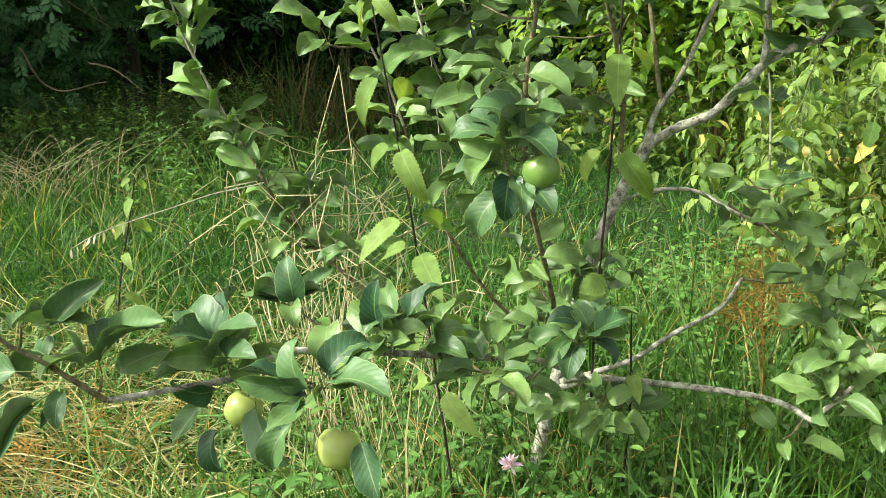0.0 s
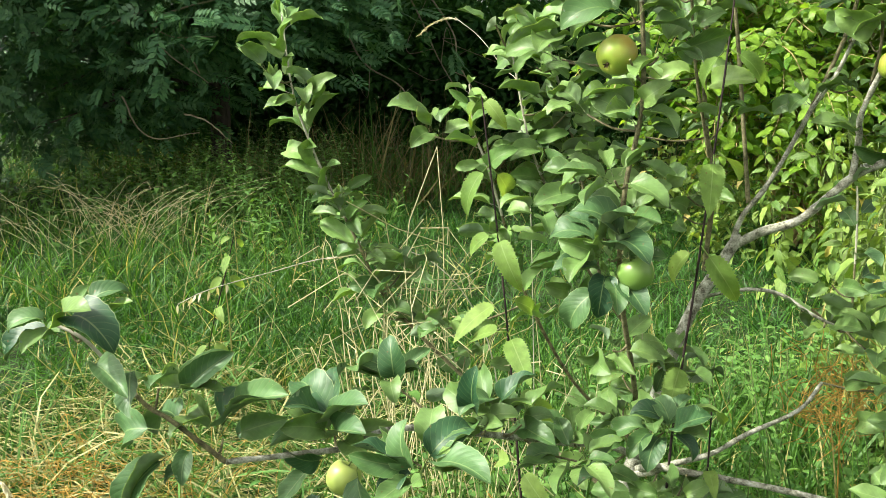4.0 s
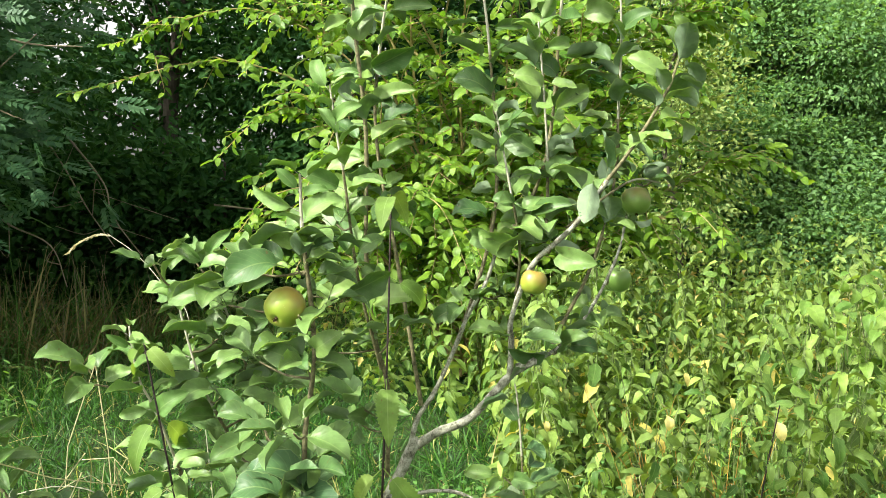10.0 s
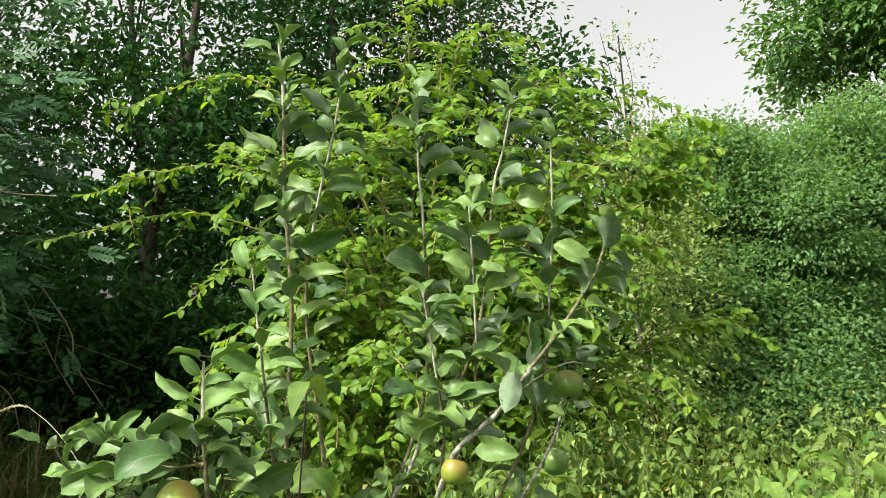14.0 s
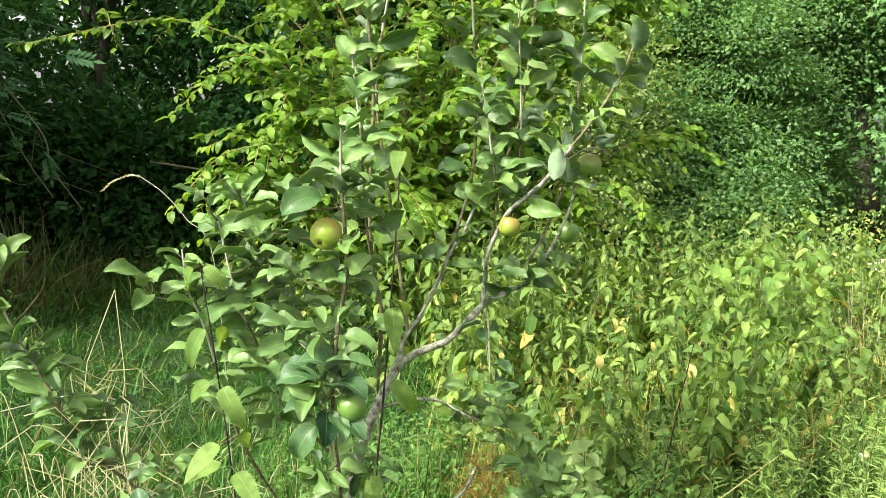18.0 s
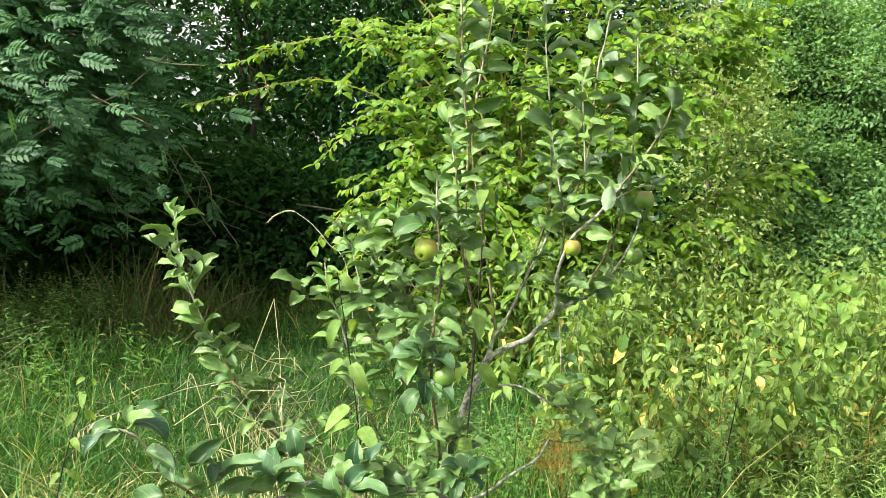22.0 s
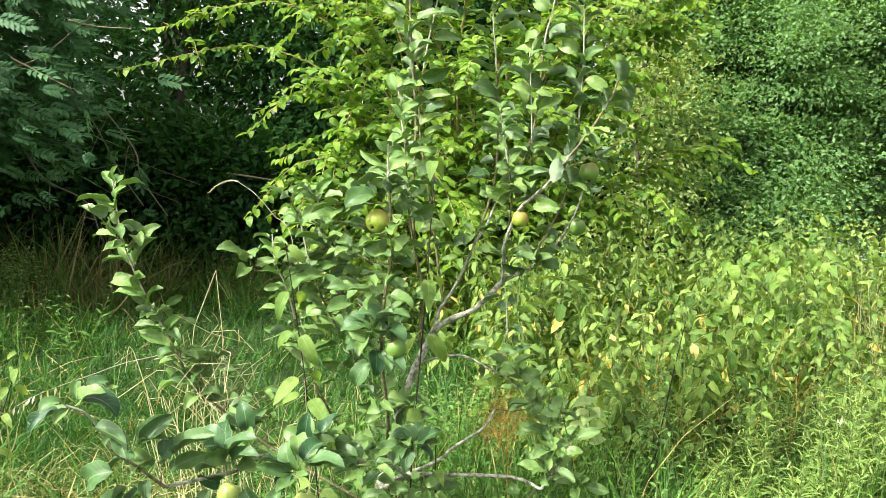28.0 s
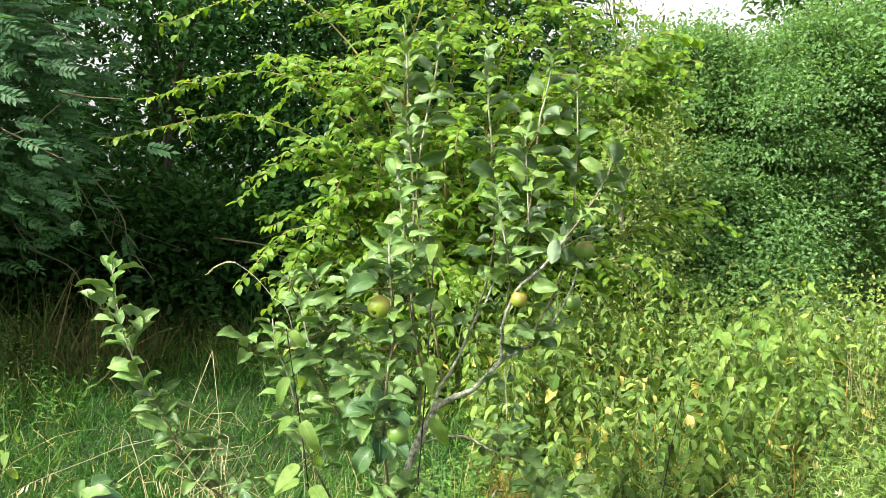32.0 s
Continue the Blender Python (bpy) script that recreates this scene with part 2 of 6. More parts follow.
M = dict(
    # one leaf green in darker and paler copies; sunlight is coloured into the paler
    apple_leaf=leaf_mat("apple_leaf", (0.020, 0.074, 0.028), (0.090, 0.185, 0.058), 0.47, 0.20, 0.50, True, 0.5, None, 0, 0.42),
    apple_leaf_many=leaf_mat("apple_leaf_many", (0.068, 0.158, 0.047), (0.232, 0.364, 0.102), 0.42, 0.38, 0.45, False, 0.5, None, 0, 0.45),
    apple_leaf_sunlit_tone=leaf_mat("apple_leaf_sunlit_tone", (0.082, 0.180, 0.050), (0.240, 0.370, 0.098), 0.42, 0.38, 0.45, True, 0.5, None, 0, 0.45),
    apple_under=leaf_mat("apple_leaf_underside", (0.16, 0.24, 0.14), (0.24, 0.32, 0.19), 0.7, 0.25, 0.3, True),
    young_leaf=leaf_mat("young_apple_leaf", (0.115, 0.230, 0.056), (0.215, 0.355, 0.104), 0.5, 0.32, 0.40, True),
    young_under=leaf_mat("young_leaf_underside", (0.19, 0.29, 0.11), (0.26, 0.37, 0.15), 0.7, 0.3, 0.3, True),
    shrub_leaf=leaf_mat("shrub_leaf", (0.060, 0.155, 0.013), (0.205, 0.345, 0.032), 0.42, 0.44, 0.25),
    nettle_leaf=leaf_mat("nettle_leaf", (0.045, 0.108, 0.017), (0.220, 0.322, 0.067), 0.55, 0.32, 0.35, False, 0.3, (0.46, 0.40, 0.10), 0.022, 0.25, 0.30),
    far_nettle=leaf_mat("far_nettle_leaf", (0.086, 0.168, 0.032), (0.255, 0.358, 0.090), 0.55, 0.34, 0, False, 0, (0.42, 0.36, 0.12), 0.05, 0.25),
    pale_nettle=leaf_mat("pale_nettle_leaf", (0.125, 0.225, 0.045), (0.205, 0.305, 0.075), 0.6, 0.36, 0.45, True, 0.6, None, 0, 0.2),
    bind_leaf=leaf_mat("bindweed_leaf", (0.085, 0.185, 0.026), (0.19, 0.30, 0.055), 0.5, 0.34, 0.3, False, 0.3, (0.42, 0.38, 0.08), 0.03),
    sapling_leaf=leaf_mat("sapling_leaf", (0.20, 0.31, 0.10), (0.32, 0.42, 0.17), 0.6, 0.3, 0.3, True),
    yellow_leaf=leaf_mat("yellowed_leaf", (0.50, 0.45, 0.14), (0.64, 0.57, 0.22), 0.6, 0.3, 0.2, True, 1.0),
    herb_leaf=leaf_mat("herb_leaf", (0.060, 0.165, 0.034), (0.15, 0.285, 0.062), 0.6, 0.3, 0.2),
    # leaf green darkened to deepen the shade inside the wood
    shade_leaf=leaf_mat("shaded_wood_leaf", (0.016, 0.057, 0.017), (0.041, 0.110, 0.028), 0.7, 0.25, spec=0.06),
    ash_leaf=leaf_mat("ash_leaf", (0.034, 0.108, 0.046), (0.086, 0.198, 0.076), 0.55, 0.30),
    hedge_leaf=leaf_mat("hedge_leaf", (0.068, 0.158, 0.055), (0.168, 0.302, 0.104), 0.5, 0.42),
    syc_leaf=leaf_mat("maple_leaf", (0.066, 0.160, 0.048), (0.152, 0.292, 0.090), 0.5, 0.30),
    oak_and_shaded_weed_leaf=leaf_mat("oak_and_shaded_weed_leaf", (0.040, 0.115, 0.026), (0.105, 0.215, 0.042), 0.5, 0.28),
    pale_leaf=leaf_mat("pale_small_leaf", (0.14, 0.22, 0.06), (0.27, 0.34, 0.11), 0.6, 0.35),
    purple_leaf=leaf_mat("purple_leaf", (0.02, 0.008, 0.012), (0.05, 0.014, 0.02), 0.5, 0.3),
    silver_leaf=leaf_mat("silver_leaf", (0.22, 0.30, 0.28), (0.34, 0.41, 0.38), 0.6, 0.15),
    grass=leaf_mat("grass_blade", (0.012, 0.056, 0.008), (0.056, 0.160, 0.025), 0.5, 0.32, 0, False, 0, (0.34, 0.32, 0.12), 0.045, 0.3),
    bright_grass=leaf_mat("broad_grass_blade", (0.070, 0.180, 0.026), (0.15, 0.30, 0.055), 0.45, 0.34, 0, False, 0, None, 0, 0.35),
    brown_grass=leaf_mat("brown_grass", (0.09, 0.085, 0.034), (0.22, 0.20, 0.085), 0.8, 0.2, 0, False, 0, (0.05, 0.12, 0.02), 0.5, 0.2),
    wild_grass=leaf_mat("long_grass_blade", (0.022, 0.085, 0.010), (0.098, 0.225, 0.034), 0.5, 0.32, 0, False, 0, (0.36, 0.32, 0.13), 0.08, 0.3),
    straw=leaf_mat("straw", (0.155, 0.16, 0.055), (0.37, 0.365, 0.165), 0.7, 0.2, 0, False, 0, (0.07, 0.165, 0.03), 0.55, 0.3),
    pale_straw=leaf_mat("pale_straw", (0.22, 0.22, 0.075), (0.44, 0.43, 0.19), 0.6, 0.2, 0, False, 0, (0.13, 0.24, 0.05), 0.22, 0.3),
    dead_grass=leaf_mat("dead_grass", (0.05, 0.052, 0.02), (0.15, 0.14, 0.055), 0.8, 0.2, 0, False, 0, (0.05, 0.11, 0.02), 0.4, 0.2),
    rust=leaf_mat("rusty_stems", (0.29, 0.165, 0.032), (0.48, 0.30, 0.065), 0.8, 0.1),
    bark=rough_mat("apple_bark", [(0.36, (0.062, 0.060, 0.042)), (0.47, (0.225, 0.228, 0.170)), (0.62, (0.49, 0.495, 0.41))], 60, 0.9, 0.8),
    dead_twig=rough_mat("dead_twig", [(0.3, (0.13, 0.11, 0.07)), (0.7, (0.30, 0.26, 0.18))], 60, 0.9, 0.3),
    twig=rough_mat("shoot_bark", [(0.36, (0.055, 0.052, 0.026)), (0.64, (0.23, 0.21, 0.11))], 90, 0.7, 0.3),
    downy=rough_mat("downy_shoot", [(0.3, (0.28, 0.27, 0.19)), (0.7, (0.47, 0.46, 0.36))], 90, 0.9, 0.3),
    dark_bark=rough_mat("wood_bark", [(0.3, (0.025, 0.022, 0.018)), (0.7, (0.10, 0.085, 0.065))], 14, 0.9, 0.6, (1, 1, 0.3), 0.02),
    yellow_bark=rough_mat("yellow_bark", [(0.3, (0.20, 0.16, 0.06)), (0.7, (0.40, 0.33, 0.14))], 30, 0.8, 0.4),
    black_stem=rough_mat("dark_stem", [(0.3, (0.012, 0.010, 0.010)), (0.7, (0.05, 0.03, 0.03))], 60, 0.6, 0.3),
    green_stem=rough_mat("green_stem", [(0.3, (0.07, 0.11, 0.03)), (0.7, (0.16, 0.21, 0.07))], 60, 0.7, 0.3),
    dry_stem=rough_mat("dry_stem", [(0.3, (0.35, 0.315, 0.155)), (0.7, (0.56, 0.52, 0.31))], 60, 0.8, 0.3),
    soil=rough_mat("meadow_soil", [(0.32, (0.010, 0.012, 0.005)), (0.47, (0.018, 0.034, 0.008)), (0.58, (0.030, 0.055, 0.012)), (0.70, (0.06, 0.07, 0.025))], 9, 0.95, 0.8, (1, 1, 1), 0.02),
    apple=apple_mat("apple_skin", (0.22, 0.31, 0.035), (0.30, 0.17, 0.045), 0.38),
    apple_green=apple_mat("green_apple_skin", (0.30, 0.385, 0.090), (0.40, 0.38, 0.12), -0.2),
    apple_cheek=apple_mat("apple_skin_with_cheek", (0.15, 0.25, 0.045), (0.30, 0.15, 0.05), 0.08),
    apple_dark=apple_mat("dark_green_apple_skin", (0.13, 0.24, 0.045), (0.20, 0.22, 0.05), -0.2),
    calyx=rough_mat("calyx", [(0.3, (0.03, 0.02, 0.012)), (0.7, (0.12, 0.08, 0.04))], 200, 0.9),
    pale_weed=leaf_mat("pale_weed_leaf", (0.145, 0.25, 0.055), (0.275, 0.39, 0.11), 0.6, 0.3),
    seed=leaf_mat("pale_seed_head", (0.50, 0.46, 0.32), (0.66, 0.62, 0.46), 0.8, 0.2),
    lilac=leaf_mat("lilac_petal", (0.50, 0.36, 0.55), (0.66, 0.54, 0.70), 0.7, 0.3),
    cream=leaf_mat("cream_leaf", (0.46, 0.42, 0.22), (0.56, 0.52, 0.30), 0.7, 0.2, 0.2, True),
    white=leaf_mat("white_petal", (0.75, 0.75, 0.70), (0.82, 0.82, 0.78), 0.7, 0.3),
)


# ---- mesh tools ----
class Heap:
    """Collects vertices and faces, and becomes one mesh."""

    def __init__(self):
        self.v, self.li, self.lt, self.uv, self.mi, self.n = [], [], [], [], [], 0

    def add(self, v, faces, uv=None, mi=0):
        v = np.asarray(v, float)
        faces = np.asarray(faces, int)
        uv = np.zeros((len(v), 2)) if uv is None else np.asarray(uv, float)
        self.v.append(v)
        self.li.append((faces + self.n).ravel())
        self.lt.append(np.full(len(faces), faces.shape[1]))
        self.uv.append(uv[faces].reshape(-1, 2))
        self.mi.append(np.full(len(faces), mi))
        self.n += len(v)

    def stamp(self, template, mats, mi=None):
        """One copy of the template for every 3 x 4 matrix."""
        mats = np.asarray(mats, float)
        k = len(mats)
        if not k:
            return
        for v, faces, uv, m in template:
            n = len(v)
            vv = np.einsum("kij,nj->kni", mats[:, :, :3], v) + mats[:, None, :, 3]
            ff = faces[None] + (np.arange(k) * n)[:, None, None]
            self.add(vv.reshape(-1, 3), ff.reshape(-1, faces.shape[1]), np.tile(uv, (k, 1)), m if mi is None else mi)

    def mesh(self, name, materials):
        me = bpy.data.meshes.new(name)
        if not self.n:
            return me
        v, li, lt = np.concatenate(self.v), np.concatenate(self.li), np.concatenate(self.lt)
        me.vertices.add(len(v))
        me.vertices.foreach_set("co", v.astype(np.float32).ravel())
        me.loops.add(len(li))
        me.loops.foreach_set("vertex_index", li.astype(np.int32))
        me.polygons.add(len(lt))
        me.polygons.foreach_set("loop_start", np.concatenate(([0], np.cumsum(lt)[:-1])).astype(np.int32))
        for m in materials:
            me.materials.append(m)
        me.polygons.foreach_set("material_index", np.concatenate(self.mi).astype(np.int32))
        me.polygons.foreach_set("use_smooth", np.ones(len(lt), bool))
        me.update(calc_edges=True)
        layer = me.uv_layers.new(name="UVMap")
        layer.data.foreach_set("uv", np.concatenate(self.uv).astype(np.float32).ravel())
        return me


def part(name, heap, materials, parent=None, label="", kind=""):
    data = heap if isinstance(heap, bpy.types.Mesh) else heap.mesh(name, materials)
    ob = new(name, data)
    ob.parent = parent
    return tagged(ob, label=label, kind=kind)


def thing(name, label, category, group="", kind="", at=(0, 0, 0)):
    ob = new(name)
    ob.empty_display_size = 0.1
    ob.location = at
    return tagged(ob, label, category, group, kind)


def smooth_path(pts, steps=4):
    p = np.asarray(pts, float)
    q = np.vstack([2 * p[0] - p[1], p, 2 * p[-1] - p[-2]])
    out = []
    for i in range(1, len(q) - 2):
        a, b, c, d = q[i - 1], q[i], q[i + 1], q[i + 2]
        for s in np.arange(steps) / steps:
            out.append(0.5 * (2 * b + (c - a) * s + (2 * a - 5 * b + 4 * c - d) * s * s + (3 * b - 3 * c + d - a) * s ** 3))
    out.append(p[-1])
    return np.array(out)


def unit(v):
    v = np.asarray(v, float)
    return v / np.maximum(np.linalg.norm(v, axis=-1, keepdims=True), 1e-9)


def tube(heap, pts, r0, r1, sides=6, mi=0, knots=0.0, rng=None, cap=True):
    p = np.asarray(pts, float)
    n = len(p)
    tan = unit(np.gradient(p, axis=0))
    ref = np.array([0.31, 0.17, 0.93]) if abs(tan[0][2]) < 0.85 else np.array([1.0, 0.2, 0.1])
    side = unit(np.cross(tan, ref))
    other = np.cross(tan, side)
    s = np.linspace(0, 1, n)
    rad = r0 + (r1 - r0) * s ** 0.8
    if knots and rng is not None:
        rad = rad * (1 + knots * rng.standard_normal(n))
    a = np.arange(sides) * 2 * np.pi / sides
    ring = side[:, None] * np.cos(a)[None, :, None] + other[:, None] * np.sin(a)[None, :, None]
    v = p[:, None] + ring * rad[:, None, None]
    i, j = np.meshgrid(np.arange(n - 1), np.arange(sides), indexing="ij")
    k = (j + 1) % sides
    f = np.stack([i * sides + j, i * sides + k, (i + 1) * sides + k, (i + 1) * sides + j], -1).reshape(-1, 4)
    heap.add(v.reshape(-1, 3), f, None, mi)
    if cap:
        tip = np.vstack([v[-1], p[-1] + tan[-1] * rad[-1] * 0.6])
        heap.add(tip, [(m, (m + 1) % sides, sides) for m in range(sides)], None, mi)


def leaf_template(rows=6, half=2, width=0.30, peak=0.75, tail=0.9, droop=0.9, fold=0.35, lift=0.2, wave=0.0, petiole=0.25,
                  teeth=0.0, ply=False, twist=0.0, notch=0.0):
    """A leaf one unit long on +y, its face to +z, behind a stalk that starts at the origin. Parts: face 0, underside 1, stalk 2."""
    v, uv = [], []
    y, z = petiole * math.cos(lift), petiole * math.sin(lift)
    top = max((s / 50) ** peak * (1 - s / 50) ** tail for s in range(51))
    for i in range(rows + 1):
        s = i / rows
        ang = lift - droop * s
        if i:
            y, z = y + math.cos(ang) / rows, z + math.sin(ang) / rows
        w = width * max(s, 0.0) ** peak * (1 - s) ** tail / top
        if 0 < i < rows and teeth:
            w *= 1 + teeth * (1 if i % 2 else -1)
        w = max(w, 0.004)
        for j in range(-half, half + 1):
            u = j / half
            f = fold * (1 - 0.3 * s)
            h = w * abs(u) * math.sin(f) + wave * w * (math.sin(3.0 * s * math.pi + (1.3 if u > 0 else 0)) + 0.22 * math.sin(6.0 * s * math.pi + 2 * u)) * u * u
            x = w * u * math.cos(f)
            x, h = x * math.cos(twist * s) - h * math.sin(twist * s), x * math.sin(twist * s) + h * math.cos(twist * s)
            back = notch * abs(u) * max(0, 0.25 - s) * 2
            v.append((x, y - h * math.sin(ang) - back, z + h * math.cos(ang)))
            uv.append((s, 0.5 + 0.5 * u))
    c = 2 * half + 1
    f = np.array([(i * c + j, i * c + j + 1, (i + 1) * c + j + 1, (i + 1) * c + j) for i in range(rows) for j in range(c - 1)])
    v, uv = np.array(v), np.array(uv)
    parts = [(v, f, uv, 0)]
    if ply:
        parts.append((v - np.array([0, 0, 0.009]), f[:, ::-1], uv, 1))
    if petiole:
        e = np.array([0, petiole * math.cos(lift), petiole * math.sin(lift)])
        r = 0.013
        ring = np.array([(r, 0, 0), (-r * 0.5, 0, r * 0.87), (-r * 0.5, 0, -r * 0.87)])
        bends = [ring * 1.3, ring * 0.5 + e * 0.55 + np.array([0, 0, 0.02]), ring + e] if half > 1 else [ring * 1.2, ring * 0.8 + e]
        pv = np.vstack(bends)
        pf = np.array([(a * 3 + b, a * 3 + (b + 1) % 3, a * 3 + 3 + (b + 1) % 3, a * 3 + 3 + b) for a in range(len(bends) - 1) for b in range(3)])
        parts.append((pv, pf, np.tile((0.5, 0.5), (len(pv), 1)), 2))
    return parts


def poses(at, along, normal, size):
    """3 x 4 matrices that lay a template's +y along, its +z near normal."""
    y = unit(along)
    x = unit(np.cross(y, normal))
    z = np.cross(x, y)
    m = np.stack([x, y, z], -1) * np.asarray(size, float).reshape(-1, 1, 1)
    return np.concatenate([m, np.asarray(at, float)[:, :, None]], -1)


def to_matrix(m):
    return Matrix([list(r) for r in m] + [[0, 0, 0, 1]])


def one_mat(template, mi=0):
    return [(v, f, uv, mi) for v, f, uv, m in template]


# ---- ground ----
def ground_height(x, y):
    return 0.035 * np.sin(x * 0.9 + 0.4) * np.cos(y * 0.7) + 0.02 * np.sin(x * 2.7 + y * 1.9)


def build_ground():
    s = np.linspace(-1, 1, 141)
    g = np.sinh(s * 6.2) / np.sinh(6.2) * 900
    x, y = np.meshgrid(g, g + 2, indexing="ij")
    z = ground_height(x, y) * np.exp(-(x ** 2 + y ** 2) / 900.0)
    n = len(s)
    i, j = np.meshgrid(np.arange(n - 1), np.arange(n - 1), indexing="ij")
    f = np.stack([i * n + j, (i + 1) * n + j, (i + 1) * n + j + 1, i * n + j + 1], -1).reshape(-1, 4)
    h = Heap()
    h.add(np.stack([x, y, z], -1).reshape(-1, 3), f)
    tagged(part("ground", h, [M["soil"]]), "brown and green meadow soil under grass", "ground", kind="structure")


build_ground()

# ---- leaf shapes ----
def kite(fold):
    """A small pointed leaf of two bent halves, for crowns seen from afar."""
    v = np.array([(0, 0, 0), (-0.30, 0.40, fold), (-0.14, 0.78, fold * 0.4), (0, 1.0, -0.12), (0.14, 0.78, fold * 0.4), (0.30, 0.40, fold)])
    return [(v, np.array([(0, 3, 2, 1), (0, 5, 4, 3)]), np.zeros((6, 2)), 0)]


KITE_T = [kite(0.10), kite(0.22)]
FINE_T = [[(np.array([(0, 0, 0), (-0.31, 0.48, f), (0, 1.0, -0.10), (0.31, 0.48, f)]), np.array([(0, 3, 2, 1)]), np.zeros((4, 2)), 0)] for f in (0.08, 0.18)]
APPLE_T = [
    leaf_template(15, 2, wd, 0.60, 0.86, d, f, l, w, 0.30, 0.024, True, tw)
    for wd, d, f, l, w, tw in ((0.305, 1.1, 0.60, 0.45, 0.16, 0.15), (0.320, 1.7, 0.40, 0.7, 0.22, 0.50), (0.285, 0.6, 0.90, 0.25, 0.14, -0.40),
                               (0.315, 1.4, 0.70, 0.55, 0.25, 0.75), (0.295, 0.3, 0.60, 0.15, 0.20, -0.60), (0.325, 2.1, 0.50, 0.8, 0.14, 0.25))
]
SHRUB_T = [one_mat(leaf_template(5, 1, 0.275, 0.52, 0.74, d, f, 0.1, 0, 0.12)) for d, f in ((0.7, 0.35), (1.1, 0.2), (0.3, 0.5))]
NETTLE_T = [one_mat(leaf_template(6, 1, 0.205, 0.46, 0.92, d, f, 0.25, 0, 0.30, 0.10)) for d, f in ((1.1, 0.3), (1.6, 0.4), (0.7, 0.2))]
HEART_T = [one_mat(leaf_template(7, 2, 0.34, 0.32, 1.15, d, f, 0.3, 0.08, 0.35, 0, False, 0, 0.6)) for d, f in ((1.3, 0.3), (1.8, 0.2))]
SMALL_T = [one_mat(leaf_template(2, 1, 0.30, 0.7, 0.8, 0.6, f, 0.2, 0, 0)) for f in (0.3, 0.6)]
NARROW_T = [one_mat(leaf_template(3, 1, 0.075, 0.6, 0.9, d, 0.3, 0.3, 0, 0.04)) for d in (0.5, 1.0)]
HERB_T = [one_mat(leaf_template(4, 1, 0.13, 0.6, 0.9, d, 0.3, 0.3, 0, 0.05)) for d in (0.6, 1.2)]


def pinnate(pairs=5):
    """A feather leaf with leaflets in pairs and one at the end."""
    h = []
    lance = np.array([(0, 0, 0), (-0.21, 0.42, 0.05), (0, 1.0, -0.10), (0.21, 0.42, 0.05)])
    one = (lance, np.array([(0, 3, 2, 1)]), np.zeros((4, 2)), 0)
    spots = [(0.25 + 0.7 * k / pairs, sgn) for k in range(pairs) for sgn in (-1, 1)] + [(0.95, 0)]
    for s, sgn in spots:
        a = radians(52) * sgn
        size = 0.40 * (1 - 0.25 * abs(s - 0.6))
        rot = np.array([(math.cos(a), math.sin(a), 0), (-math.sin(a), math.cos(a), 0), (0, 0, 1)])
        v = one[0] @ rot * size + np.array([0, s, -0.22 * s * s - 0.03])
        h.append((v, one[1], one[2], 0))
    v = np.array([(-0.01, 0, 0), (0.01, 0, 0), (0.01, 0.5, -0.08), (-0.01, 0.5, -0.08), (0.006, 0.98, -0.24), (-0.006, 0.98, -0.24)])
    h.append((v, np.array([(0, 1, 2, 3), (3, 2, 4, 5)]), np.zeros((6, 2)), 0))
    return h


ASH_T = [pinnate(5), pinnate(4)]


def palmate():
    """A maple leaf with five pointed lobes."""
    v, f = [(0, 0.1, 0)], []
    out = [(-0.16, -0.02), (-0.5, 0.08), (-0.26, 0.25), (-0.52, 0.52), (-0.2, 0.5), (0, 1.0), (0.2, 0.5), (0.52, 0.52), (0.26, 0.25), (0.5, 0.08), (0.16, -0.02)]
    for x, y in out:
        v.append((x, y, -0.25 * (x * x + y * y)))
    for k in range(1, len(out)):
        f.append((0, k + 1, k))
    return [(np.array(v, float), np.array(f), np.array([(p[1], 0.5 + p[0]) for p in v]), 0)]


PALM_T = [palmate()]

# ---- the apple tree ----
APPLE_MATS = [M["apple_leaf"], M["apple_under"], M["green_stem"]]
YOUNG_MATS = [M["young_leaf"], M["young_under"], M["downy"]]
MANY_MATS = [M["apple_leaf_many"], M["apple_under"], M["green_stem"]]


def meshes_of(templates, materials, name):
    made = []
    for t in templates:
        h = Heap()
        h.stamp(t, np.eye(4)[None, :3])
        made.append(h.mesh(name, materials))
    return made


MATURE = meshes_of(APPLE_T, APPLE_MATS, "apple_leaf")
SUNLIT_TONE = meshes_of(APPLE_T, [M["apple_leaf_sunlit_tone"], M["apple_under"], M["green_stem"]], "apple_leaf")
YOUNG_T = [leaf_template(13, 2, 0.255, 0.60, 0.88, d, f, l, 0.20, 0.26, 0.028, True, tw * 1.3)
           for d, f, l, tw in ((0.9, 0.75, 0.5, 0.2), (1.4, 0.6, 0.6, -0.3), (0.5, 0.9, 0.3, 0.4), (1.8, 0.5, 0.7, 0.0), (1.1, 0.8, 0.5, -0.4), (0.7, 0.6, 0.3, 0.1))]
YOUNG = meshes_of(YOUNG_T, YOUNG_MATS, "young_apple_leaf")


FRUIT = np.array([(0.0, 0.0, 1.25), (0.428, 0.358, 1.234), (0.695, 0.648, 1.379), (0.694, 0.877, 1.173), (-0.349, -0.290, 0.595), (-0.149, -0.400, 0.611)])


CLEARING = np.array((0.2, -2.0, 1.40))


